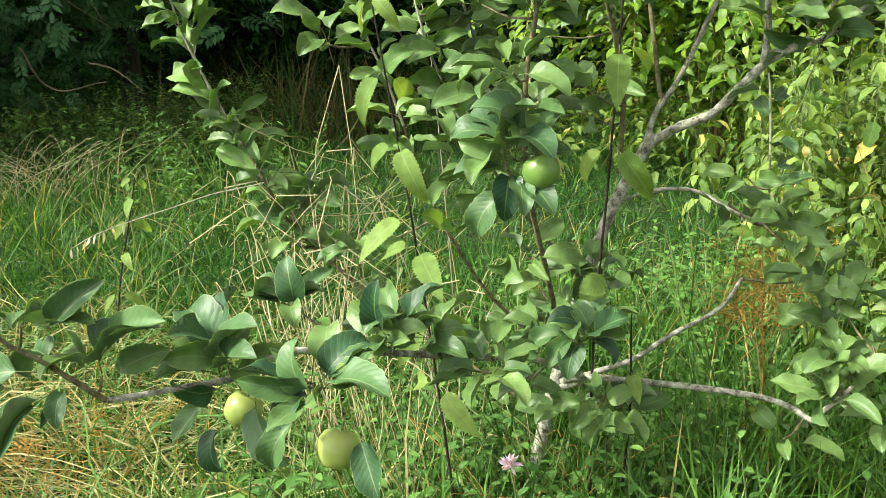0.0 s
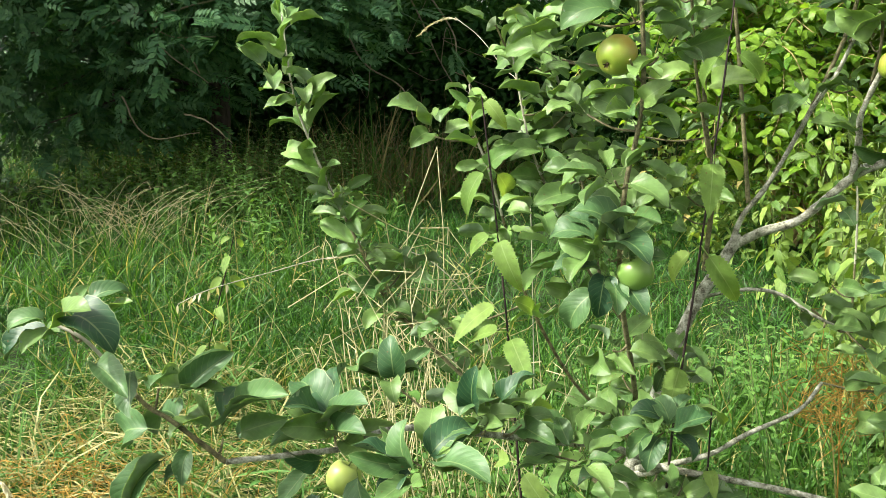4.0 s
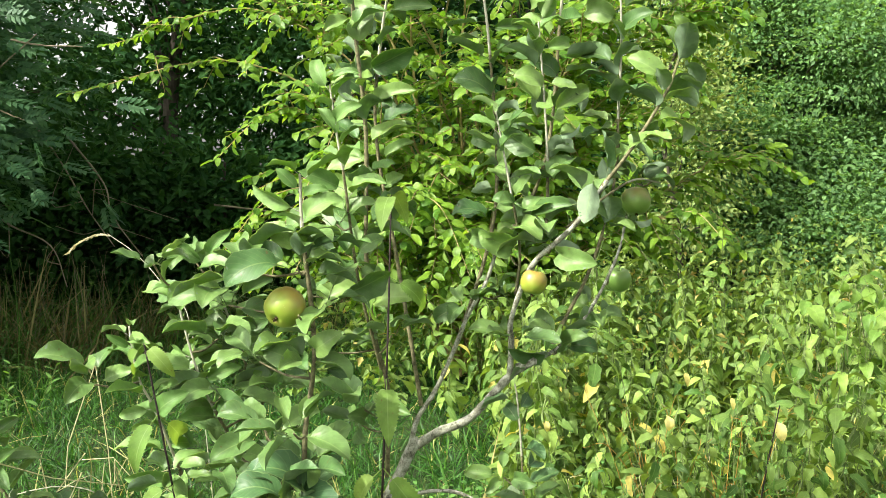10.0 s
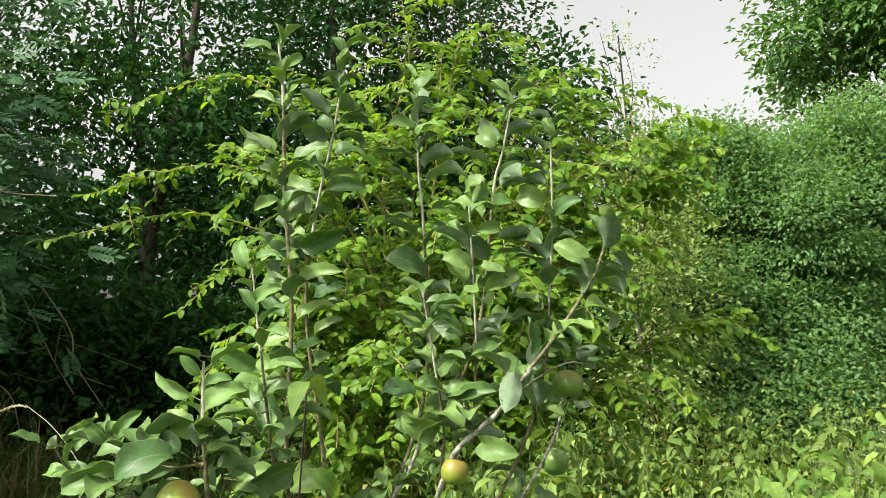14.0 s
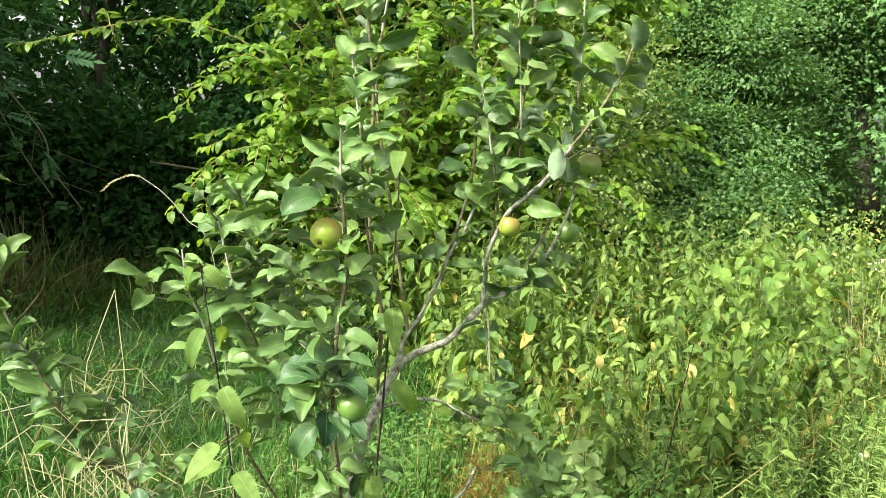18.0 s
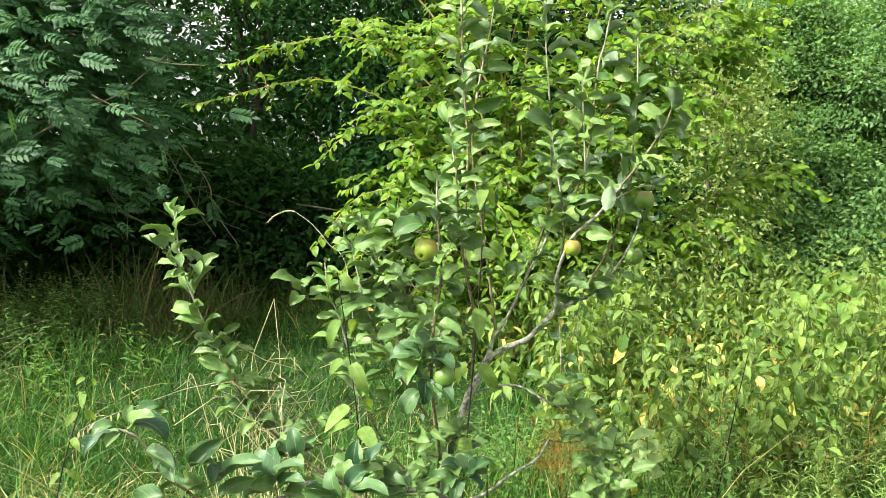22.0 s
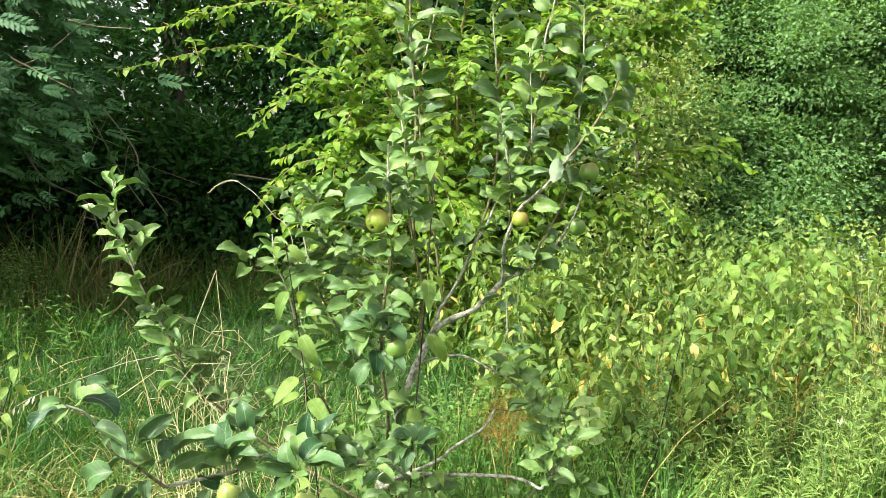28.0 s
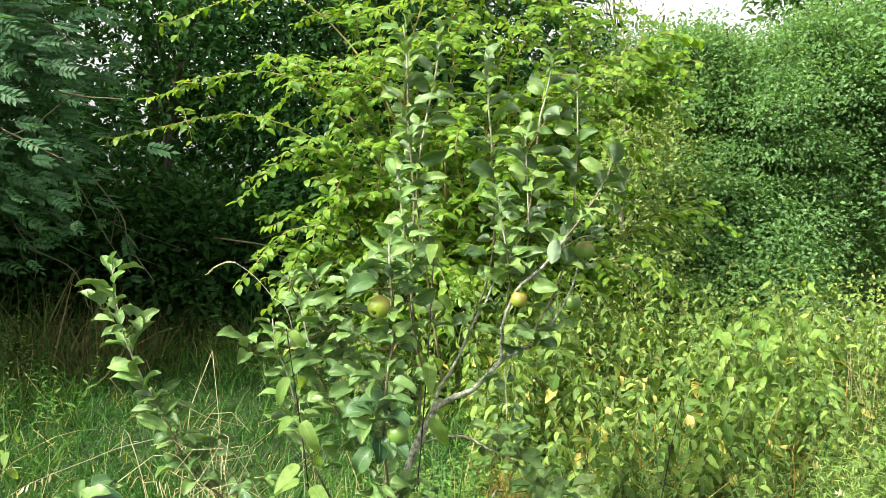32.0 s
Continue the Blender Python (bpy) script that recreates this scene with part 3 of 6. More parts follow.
def on_fruit(m, clear=0.052):
    """Whether a leaf would press against a fruit or hang over its side towards the clearing."""
    way = unit(CLEARING - FRUIT)
    for k in (0.0, 0.3, 0.6, 0.9, 1.2):
        d = m[:, 3] + m[:, 1] * k - FRUIT
        ahead = (d * way).sum(1)
        if ((np.linalg.norm(d - way * ahead[:, None], axis=1) < clear) & (ahead > -0.035) & (ahead < 0.45)).any():
            return True
    return False


def put_leaf(parent, m, young, k, upper=False):
    """One leaf; those of the upright upper shoots take the copy coloured as if sunlit."""
    ob = new("leaf", (YOUNG if young else SUNLIT_TONE if upper else MATURE)[k % len(APPLE_T)])
    ob.parent = parent
    ob.matrix_basis = to_matrix(m)
    return ob


def along_shoot(path, rng, start, gap, size, tip_small=0.72):
    """Leaf poses up a shoot: a spiral of leaves, smaller and steeper towards the tip."""
    p = np.asarray(path)
    seg = np.linalg.norm(np.diff(p, axis=0), axis=1)
    s = np.concatenate(([0], np.cumsum(seg)))
    total = s[-1]
    tan = unit(np.gradient(p, axis=0))
    out, d, turn = [], start * total, rng.uniform(0, 6.28)
    while d < total:
        k = d / total
        at = np.array([np.interp(d, s, p[:, c]) for c in range(3)])
        t = unit(np.array([np.interp(d, s, tan[:, c]) for c in range(3)]))
        a = unit(np.cross(t, (0.3, 0.8, 0.2)))
        b = np.cross(t, a)
        turn = (0.0 if len(out) % 2 else math.pi) + rng.normal(0, 0.75)
        open_by = radians(80 - 26 * k ** 3 + rng.normal(0, 15))
        go = t * math.cos(open_by) + (a * math.cos(turn) + b * math.sin(turn)) * math.sin(open_by)
        up = unit(t * 0.25 + np.array((-0.15, -0.45, 0.75)) + rng.normal(0, 0.58, 3))
        sz = size * 1.05 * rng.uniform(0.65, 1.20) * (1 - (1 - tip_small) * max(0, (k - 0.7) / 0.3))
        out.append((poses([at], [go], [up], [sz])[0], k))
        d += gap * rng.uniform(0.7, 1.3) * (1 - 0.45 * k ** 4)
    return out


def rosette(at, rng, n, size, tilt=0.42):
    out, turn = [], rng.uniform(0, 6.28)
    for k in range(n):
        turn += 2.4
        rise = rng.uniform(-0.35, 0.75)
        go = np.array((math.cos(turn), math.sin(turn), rise))
        up = unit(np.array((-0.1, -0.45, 0.8)) + rng.normal(0, 1, 3) * tilt - go * 0.2 * rise)
        out.append(poses([np.array(at) + go * 0.01], [go], [up], [size * 1.0 * rng.uniform(0.7, 1.2)])[0])
    return out


def leaf_between(base, tip, rng, up=(0, -0.35, 0.9)):
    b, t = np.array(base), np.array(tip)
    go = t - b
    return poses([b], [go], [np.array(up) + rng.normal(0, 0.2, 3)], [max(0.055, np.linalg.norm(go) / 1.18)])[0]


rng = np.random.default_rng(7)
tree = thing("apple_tree", "young apple tree with grey bark, leafy upright shoots, green apples", "tree", at=(-0.06, 0.42, 0))


def child_of(parent, ob):
    ob.parent = parent
    ob.matrix_parent_inverse = Matrix.Translation(-parent.location)
    return ob


h = Heap()
tube(h, smooth_path([(-0.10, 0.42, -0.05), (-0.04, 0.43, 0.25), (0.02, 0.45, 0.48), (0.05, 0.46, 0.59), (0.09, 0.50, 0.71), (0.13, 0.52, 0.79), (0.175, 0.54, 0.875)], 5), 0.018, 0.0125, 10, 0, 0.05, rng)
trunk = child_of(tree, part("trunk", h, [M["bark"]]))

# the woody limbs: name, path, radii
WOODY = [
    ("limb", [(0.16, 0.54, 0.85), (0.22, 0.53, 0.89), (0.29, 0.52, 0.92), (0.34, 0.51, 0.97), (0.39, 0.51, 1.02), (0.44, 0.50, 1.05)], 0.0135, 0.010),
    ("limb", [(0.16, 0.54, 0.85), (0.18, 0.54, 0.92), (0.22, 0.54, 0.98), (0.26, 0.53, 1.06), (0.30, 0.53, 1.15), (0.34, 0.52, 1.22), (0.37, 0.52, 1.30)], 0.0085, 0.005),
    ("limb", [(0.385, 0.505, 1.02), (0.39, 0.50, 1.09), (0.39, 0.47, 1.15), (0.43, 0.42, 1.26), (0.48, 0.40, 1.31), (0.52, 0.38, 1.35), (0.58, 0.37, 1.43)], 0.009, 0.006),
    ("limb", [(-0.02, 0.44, 0.33), (0.07, 0.25, 0.45), (-0.02, 0.12, 0.54), (-0.06, 0.08, 0.55), (-0.18, -0.12, 0.63), (-0.25, -0.30, 0.70), (-0.32, -0.33, 0.67), (-0.38, -0.38, 0.67), (-0.46, -0.44, 0.67)], 0.010, 0.0055),
    ("limb", [(0.0, 0.42, 0.36), (0.07, 0.25, 0.45), (0.168, 0.23, 0.458), (0.27, 0.22, 0.46), (0.387, 0.20, 0.46), (0.44, 0.19, 0.45), (0.48, 0.18, 0.431), (0.495, 0.18, 0.452), (0.522, 0.18, 0.481), (0.582, 0.20, 0.541)], 0.010, 0.0045),
    ("limb", [(0.06, 0.27, 0.44), (0.16, 0.28, 0.48), (0.23, 0.32, 0.52), (0.32, 0.38, 0.56), (0.36, 0.42, 0.61)], 0.008, 0.005),
    ("limb", [(0.40, 0.50, 1.04), (0.50, 0.58, 1.06), (0.60, 0.72, 1.13), (0.69, 0.86, 1.24), (0.72, 0.88, 1.34)], 0.007, 0.004),
    ("limb", [(0.11, 0.52, 0.74), (0.20, 0.50, 0.77), (0.27, 0.48, 0.77), (0.33, 0.46, 0.74), (0.40, 0.50, 0.70)], 0.006, 0.004),
]
for name, pts, r0, r1 in WOODY:
    h = Heap()
    tube(h, smooth_path(pts, 5), r0 * 0.8, r1 * 0.8, 8, 0, 0.07, rng)
    child_of(tree, part(name, h, [M["bark"]]))

# the leafy shoots: path, radii, first leaf, gap, leaf size, from where the leaves are young, whether each leaf is a piece
SHOOTS = [
    ([(0.11, 0.52, 0.80), (0.12, 0.50, 1.00), (0.10, 0.48, 1.11), (0.09, 0.46, 1.28), (0.10, 0.46, 1.55), (0.085, 0.46, 1.78), (0.08, 0.46, 2.01), (0.07, 0.46, 2.11)], 0.008, 0.003, 0.30, 0.021, 0.086, 0.90, True),
    ([(0.19, 0.54, 0.95), (0.15, 0.58, 1.25), (0.11, 0.60, 1.55), (0.13, 0.60, 1.76), (0.17, 0.60, 1.95), (0.20, 0.60, 2.13)], 0.007, 0.003, 0.33, 0.023, 0.080, 0.85, False),
    ([(0.28, 0.54, 1.10), (0.36, 0.62, 1.32), (0.38, 0.65, 1.50), (0.37, 0.65, 1.76), (0.36, 0.65, 1.89), (0.36, 0.65, 2.08)], 0.007, 0.003, 0.2, 0.023, 0.082, 0.85, False),
    ([(0.36, 0.52, 1.28), (0.45, 0.57, 1.40), (0.50, 0.60, 1.55), (0.53, 0.60, 1.82), (0.55, 0.60, 1.90), (0.58, 0.60, 2.04)], 0.007, 0.003, 0.15, 0.023, 0.082, 0.85, False),
    ([(0.43, 0.42, 1.25), (0.47, 0.50, 1.32), (0.48, 0.52, 1.44), (0.48, 0.52, 1.54), (0.47, 0.52, 1.77)], 0.006, 0.003, 0.2, 0.021, 0.08, 0.85, True),
    ([(0.48, 0.53, 1.08), (0.58, 0.57, 1.25), (0.64, 0.60, 1.44), (0.65, 0.60, 1.59), (0.66, 0.60, 1.74), (0.66, 0.60, 1.98)], 0.006, 0.003, 0.3, 0.023, 0.082, 0.88, False),
    ([(0.40, 0.46, 1.20), (0.41, 0.45, 1.30), (0.39, 0.45, 1.45), (0.37, 0.45, 1.58)], 0.005, 0.0025, 0.2, 0.021, 0.072, 0.85, True),
    ([(0.11, 0.47, 1.05), (0.08, 0.38, 1.25), (0.07, 0.30, 1.45), (0.06, 0.30, 1.53), (0.05, 0.30, 1.63)], 0.005, 0.0025, 0.35, 0.028, 0.075, 0.5, True),
    ([(0.0, 0.43, 0.42), (0.02, 0.20, 0.64), (0.01, 0.10, 0.81), (0.01, 0.05, 0.90), (0.02, 0.02, 1.04), (0.04, 0.03, 1.18), (0.03, 0.03, 1.36), (0.03, 0.03, 1.46)], 0.008, 0.003, 0.72, 0.024, 0.08, 0.91, True),
    ([(0.04, 0.46, 0.58), (-0.08, 0.38, 0.76), (-0.15, 0.30, 0.92), (-0.20, 0.27, 1.04), (-0.22, 0.25, 1.12), (-0.25, 0.25, 1.26)], 0.006, 0.0025, 0.40, 0.020, 0.074, 0.3, True),
    ([(-0.02, 0.44, 0.42), (-0.14, 0.38, 0.56), (-0.22, 0.30, 0.75), (-0.25, 0.25, 0.89), (-0.28, 0.20, 1.04), (-0.31, 0.20, 1.11), (-0.32, 0.20, 1.20)], 0.006, 0.0025, 0.40, 0.020, 0.074, 0.3, True),
    ([(-0.08, 0.38, 0.76), (-0.14, 0.42, 0.98), (-0.17, 0.40, 1.12), (-0.19, 0.35, 1.23), (-0.20, 0.30, 1.31)], 0.005, 0.0025, 0.30, 0.020, 0.074, 0.4, True),
    ([(-0.04, 0.43, 0.28), (-0.35, 0.46, 0.45), (-0.61, 0.45, 0.67), (-0.68, 0.42, 0.82), (-0.77, 0.40, 1.01), (-0.82, 0.38, 1.17), (-0.845, 0.38, 1.35)], 0.008, 0.0025, 0.50, 0.026, 0.104, 0.45, True),
    ([(0.57, 0.37, 1.42), (0.63, 0.38, 1.49), (0.71, 0.42, 1.60), (0.74, 0.44, 1.66), (0.77, 0.46, 1.73)], 0.0055, 0.003, 0.0, 0.02, 0.088, 0.95, True),
    ([(0.50, 0.39, 1.34), (0.60, 0.48, 1.40), (0.69, 0.62, 1.43), (0.76, 0.68, 1.42)], 0.004, 0.0025, 0.25, 0.022, 0.075, 2, False),
    ([(0.33, 0.46, 0.75), (0.40, 0.50, 0.70), (0.405, 0.50, 0.82), (0.40, 0.50, 0.95), (0.395, 0.5, 1.0)], 0.004, 0.0025, 0.2, 0.05, 0.07, 2, True),
    ([(-0.46, -0.44, 0.67), (-0.52, -0.48, 0.74), (-0.55, -0.50, 0.77), (-0.58, -0.56, 0.87), (-0.62, -0.58, 0.90)], 0.0055, 0.003, 3, 1, 0.08, 2, True),
]
shoots = []
for pts, r0, r1, start, gap, size, young_at, pieces in SHOOTS:
    path = smooth_path(pts, 6)
    h = Heap()
    r0, r1 = r0 * 0.72, r1 * 0.75
    cut = int(len(path) * (0.82 if 0.9 <= young_at < 1 else 0.55))
    tube(h, path[:cut + 1], r0, r0 + (r1 - r0) * 0.55, 7, 0, 0.04, rng, False)
    tube(h, path[cut:], r0 + (r1 - r0) * 0.55, r1, 7, 1, 0.04, rng)
    shoot = child_of(tree, part("shoot", h, [M["twig"], M["downy"]]))
    shoots.append(shoot)
    leaves = [(m, k) for m, k in along_shoot(path, rng, start, gap, size) if not on_fruit(m)]
    if pieces:
        for m, k in leaves:
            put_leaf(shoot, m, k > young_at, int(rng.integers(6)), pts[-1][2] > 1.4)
    elif leaves:
        h = Heap()
        for m, k in leaves:
            h.stamp(APPLE_T[int(rng.integers(6))], m[None])
        part("foliage", h, MANY_MATS, shoot, kind="stuff")

# leaves of the low branch that reaches towards the camera
LOW_TIP = [
    ((-0.614, -0.570, 0.880), (-0.690, -0.600, 0.844)), ((-0.619, -0.580, 0.895), (-0.660, -0.620, 0.895)),
    ((-0.606, -0.570, 0.894), (-0.490, -0.600, 0.878)), ((-0.595, -0.550, 0.911), (-0.543, -0.500, 0.929)),
    ((-0.595, -0.550, 0.842), (-0.500, -0.590, 0.820)), ((-0.539, -0.530, 0.843), (-0.500, -0.580, 0.790)),
    ((-0.525, -0.470, 0.765), (-0.460, -0.420, 0.823)), ((-0.462, -0.440, 0.727), (-0.345, -0.460, 0.792)),
    ((-0.510, -0.470, 0.696), (-0.562, -0.530, 0.621)), ((-0.501, -0.470, 0.723), (-0.600, -0.430, 0.690)),
    ((-0.557, -0.490, 0.767), (-0.540, -0.440, 0.790)), ((-0.497, -0.460, 0.694), (-0.482, -0.510, 0.665)),
    ((-0.466, -0.420, 0.690), (-0.430, -0.370, 0.700)),
]
LOW_CLUSTER = [
    ((-0.356, -0.330, 0.670), (-0.382, -0.400, 0.755)), ((-0.356, -0.330, 0.670), (-0.437, -0.280, 0.761)),
    ((-0.353, -0.330, 0.674), (-0.265, -0.370, 0.760)), ((-0.358, -0.330, 0.669), (-0.390, -0.420, 0.697)),
    ((-0.356, -0.330, 0.659), (-0.398, -0.380, 0.595)), ((-0.349, -0.330, 0.656), (-0.341, -0.360, 0.559)),
    ((-0.329, -0.330, 0.655), (-0.240, -0.360, 0.591)), ((-0.348, -0.330, 0.679), (-0.354, -0.260, 0.777)),
    ((-0.329, -0.330, 0.682), (-0.254, -0.400, 0.731)), ((-0.161, -0.410, 0.695), (-0.187, -0.420, 0.783)),
    ((-0.161, -0.410, 0.695), (-0.236, -0.460, 0.736)), ((-0.156, -0.410, 0.700), (-0.051, -0.460, 0.721)),
    ((-0.161, -0.410, 0.691), (-0.202, -0.460, 0.659)), ((-0.156, -0.410, 0.692), (-0.099, -0.450, 0.653)),
    ((-0.161, -0.410, 0.699), (-0.101, -0.350, 0.755)),
]
LOW_MIDDLE = [
    ((-0.172, -0.150, 0.673), (-0.166, -0.180, 0.769)), ((-0.151, -0.120, 0.675), (-0.088, -0.100, 0.740)),
    ((-0.052, 0.050, 0.564), (-0.148, -0.050, 0.602)), ((-0.151, -0.120, 0.665), (-0.199, -0.200, 0.696)),
    ((-0.344, -0.100, 0.688), (-0.355, -0.100, 0.784)), ((-0.355, -0.100, 0.686), (-0.421, -0.120, 0.735)),
    ((-0.355, -0.100, 0.676), (-0.304, -0.050, 0.737)), ((0.096, 0.120, 0.578), (0.173, 0.050, 0.645)),
    ((0.096, 0.120, 0.578), (0.021, 0.100, 0.622)), ((0.091, 0.120, 0.572), (0.074, 0.040, 0.529)),
    ((0.101, 0.120, 0.579), (0.062, 0.150, 0.643)), ((0.096, 0.120, 0.572), (0.157, 0.080, 0.546)),
    ((0.091, 0.120, 0.582), (0.132, 0.160, 0.639)), ((0.016, 0.100, 0.528), (-0.043, 0.050, 0.485)),
]
APPLE_CLUSTER = [
    ((0.001, 0.000, 0.911), (-0.057, -0.050, 1.025)), ((0.000, 0.000, 0.939), (0.050, -0.060, 1.011)),
    ((0.005, 0.000, 0.920), (0.091, -0.090, 0.940)), ((0.012, 0.000, 0.893), (0.075, -0.060, 0.848)),
    ((0.002, 0.000, 0.892), (-0.080, -0.050, 0.904)), ((-0.003, 0.000, 0.901), (-0.003, -0.060, 0.827)),
    ((0.014, 0.000, 0.940), (0.067, 0.050, 0.987)), ((-0.004, 0.000, 0.929), (-0.109, 0.000, 0.948)),
    ((0.017, 0.000, 0.884), (0.034, -0.080, 0.848)), ((-0.018, 0.020, 0.934), (-0.105, 0.050, 0.969)),
    ((-0.005, 0.020, 0.867), (-0.064, 0.000, 0.787)), ((-0.014, 0.020, 0.953), (-0.056, 0.040, 1.023)),
]
for table in (LOW_TIP, LOW_CLUSTER, LOW_MIDDLE, APPLE_CLUSTER):
    for base, tip in table:
        m = leaf_between(base, tip, rng)
        if not on_fruit(m):
            put_leaf(shoots[-1] if table is LOW_TIP else trunk, m, False, int(rng.integers(6)))
# large drooping leaves along the low branch and beside its two apples
DROOPING = [
    ((-0.525, -0.460, 0.687), (-0.585, -0.520, 0.600)), ((-0.536, -0.470, 0.718), (-0.640, -0.430, 0.668)),
    ((-0.520, -0.470, 0.763), (-0.443, -0.440, 0.834)), ((-0.478, -0.420, 0.700), (-0.362, -0.440, 0.782)),
    ((-0.374, -0.330, 0.640), (-0.412, -0.370, 0.580)), ((-0.362, -0.310, 0.590), (-0.361, -0.345, 0.508)),
    ((-0.312, -0.310, 0.640), (-0.242, -0.365, 0.562)), ((-0.353, -0.330, 0.652), (-0.405, -0.385, 0.680)),
    ((-0.505, -0.430, 0.672), (-0.540, -0.470, 0.640)), ((-0.190, -0.400, 0.660), (-0.232, -0.430, 0.590)),
    ((-0.120, -0.400, 0.650), (-0.080, -0.440, 0.575)),
]
droop = np.random.default_rng(77)
for k, (base, tip) in enumerate(DROOPING):
    put_leaf(trunk, leaf_between(base, tip, droop, (-0.1, -0.75, 0.5)), False, k)

put_leaf(trunk, leaf_between((0.552, 0.33, 1.450), (0.525, 0.300, 1.360), rng, (0.15, 1.0, 0.1)), False, 4)
WOOD_POINTS = np.vstack([smooth_path(w[1], 5) for w in WOODY] + [smooth_path(w[0], 6) for w in SHOOTS])
# spur clusters: place, leaves, leaf size
SPURS = [((0.499, 0.55, 1.067), 9, 0.085), ((0.609, 0.75, 1.10), 10, 0.085), ((0.654, 0.82, 1.17), 10, 0.085), ((0.707, 0.69, 1.42), 8, 0.08),
         ((0.72, 0.88, 1.33), 9, 0.08), ((0.02, 0.02, 1.31), 9, 0.085), ((-0.071, 0.05, 1.306), 7, 0.085), ((-0.112, 0.10, 1.245), 7, 0.08),
         ((0.059, 0.05, 1.249), 6, 0.085), ((-0.173, 0.25, 1.056), 8, 0.075), ((-0.161, 0.35, 1.082), 8, 0.075), ((-0.085, 0.30, 1.046), 8, 0.075),
         ((0.356, 0.45, 0.72), 7, 0.08), ((0.42, 0.48, 0.72), 7, 0.08), ((-0.366, 0.20, 0.703), 8, 0.07), ((-0.009, 0.12, 0.724), 7, 0.075),
         ((0.493, 0.10, 0.52), 7, 0.075), ((-0.66, 0.42, 0.80), 9, 0.07), ((-0.70, 0.42, 0.88), 9, 0.07), ((-0.52, 0.46, 0.62), 7, 0.07),
         ((0.55, 0.38, 1.39), 6, 0.085), ((0.47, 0.40, 1.30), 5, 0.085), ((0.30, 0.53, 1.16), 6, 0.075), ((0.39, 0.50, 1.10), 5, 0.075), ((-0.62, 0.44, 0.70), 9, 0.07), ((-0.58, 0.45, 0.75), 8, 0.07), ((-0.72, 0.40, 0.93), 6, 0.07),
         ((0.49, 0.35, 0.635), 7, 0.066), ((0.525, 0.36, 0.60), 7, 0.066), ((0.50, 0.33, 0.56), 7, 0.066), ((0.57, 0.22, 0.56), 6, 0.066)]
for at in ((-0.35, -0.10, 0.69), (0.09, 0.12, 0.58), (-0.06, 0.06, 0.56), (-0.16, -0.14, 0.66), (-0.12, -0.08, 0.64), (0.0, 0.0, 0.92), (0.02, 0.02, 0.98), (0.03, 0.03, 1.14)):
    SPURS.append((at, 9, 0.068))
low = WOOD_POINTS[(WOOD_POINTS[:, 2] < 1.3) & (WOOD_POINTS[:, 2] > 0.42)]
FORK = smooth_path([(0.10, 0.50, 0.72), (0.13, 0.52, 0.79), (0.17, 0.54, 0.86), (0.29, 0.52, 0.92), (0.44, 0.50, 1.05)], 8)
for at, n in (((-0.60, -0.57, 0.885), 5), ((-0.53, -0.49, 0.79), 3), ((-0.47, -0.43, 0.70), 3), ((-0.34, -0.33, 0.685), 8), ((-0.16, -0.41, 0.70), 8), ((-0.02, -0.10, 0.60), 8), ((0.04, 0.30, 0.56), 8), ((0.10, 0.36, 0.60), 7), ((-0.02, 0.34, 0.50), 8)):
    SPURS.append((at, n, 0.066))
while len(SPURS) < 95:
    p = low[int(rng.integers(len(low)))] + rng.normal(0, 0.06, 3)
    bare_wood = (np.hypot(FORK[:, 0] - p[0], FORK[:, 2] - p[2]).min() < 0.10) and p[1] < 0.6
    if bare_wood or p[1] < -0.06 or (p[0] > 0.15 and rng.uniform() < 0.5):
        continue
    SPURS.append((tuple(p), int(rng.integers(4, 8)), rng.uniform(0.055, 0.08)))
for at, n, size in SPURS:
    h = Heap()
    near = WOOD_POINTS[np.argmin(np.linalg.norm(WOOD_POINTS - np.array(at) + (0, 0, 0.02), axis=1))]
    tube(h, smooth_path([near, (near + np.array(at)) / 2 + (0, 0, -0.008), at], 3), 0.0026, 0.0018, 5, 3)
    for m in rosette(at, rng, n, size):
        if on_fruit(m):
            continue
        h.stamp(APPLE_T[int(rng.integers(6))], m[None])
    child_of(tree, part("spur_leaves", h, MANY_MATS + [M["twig"]], kind="stuff"))


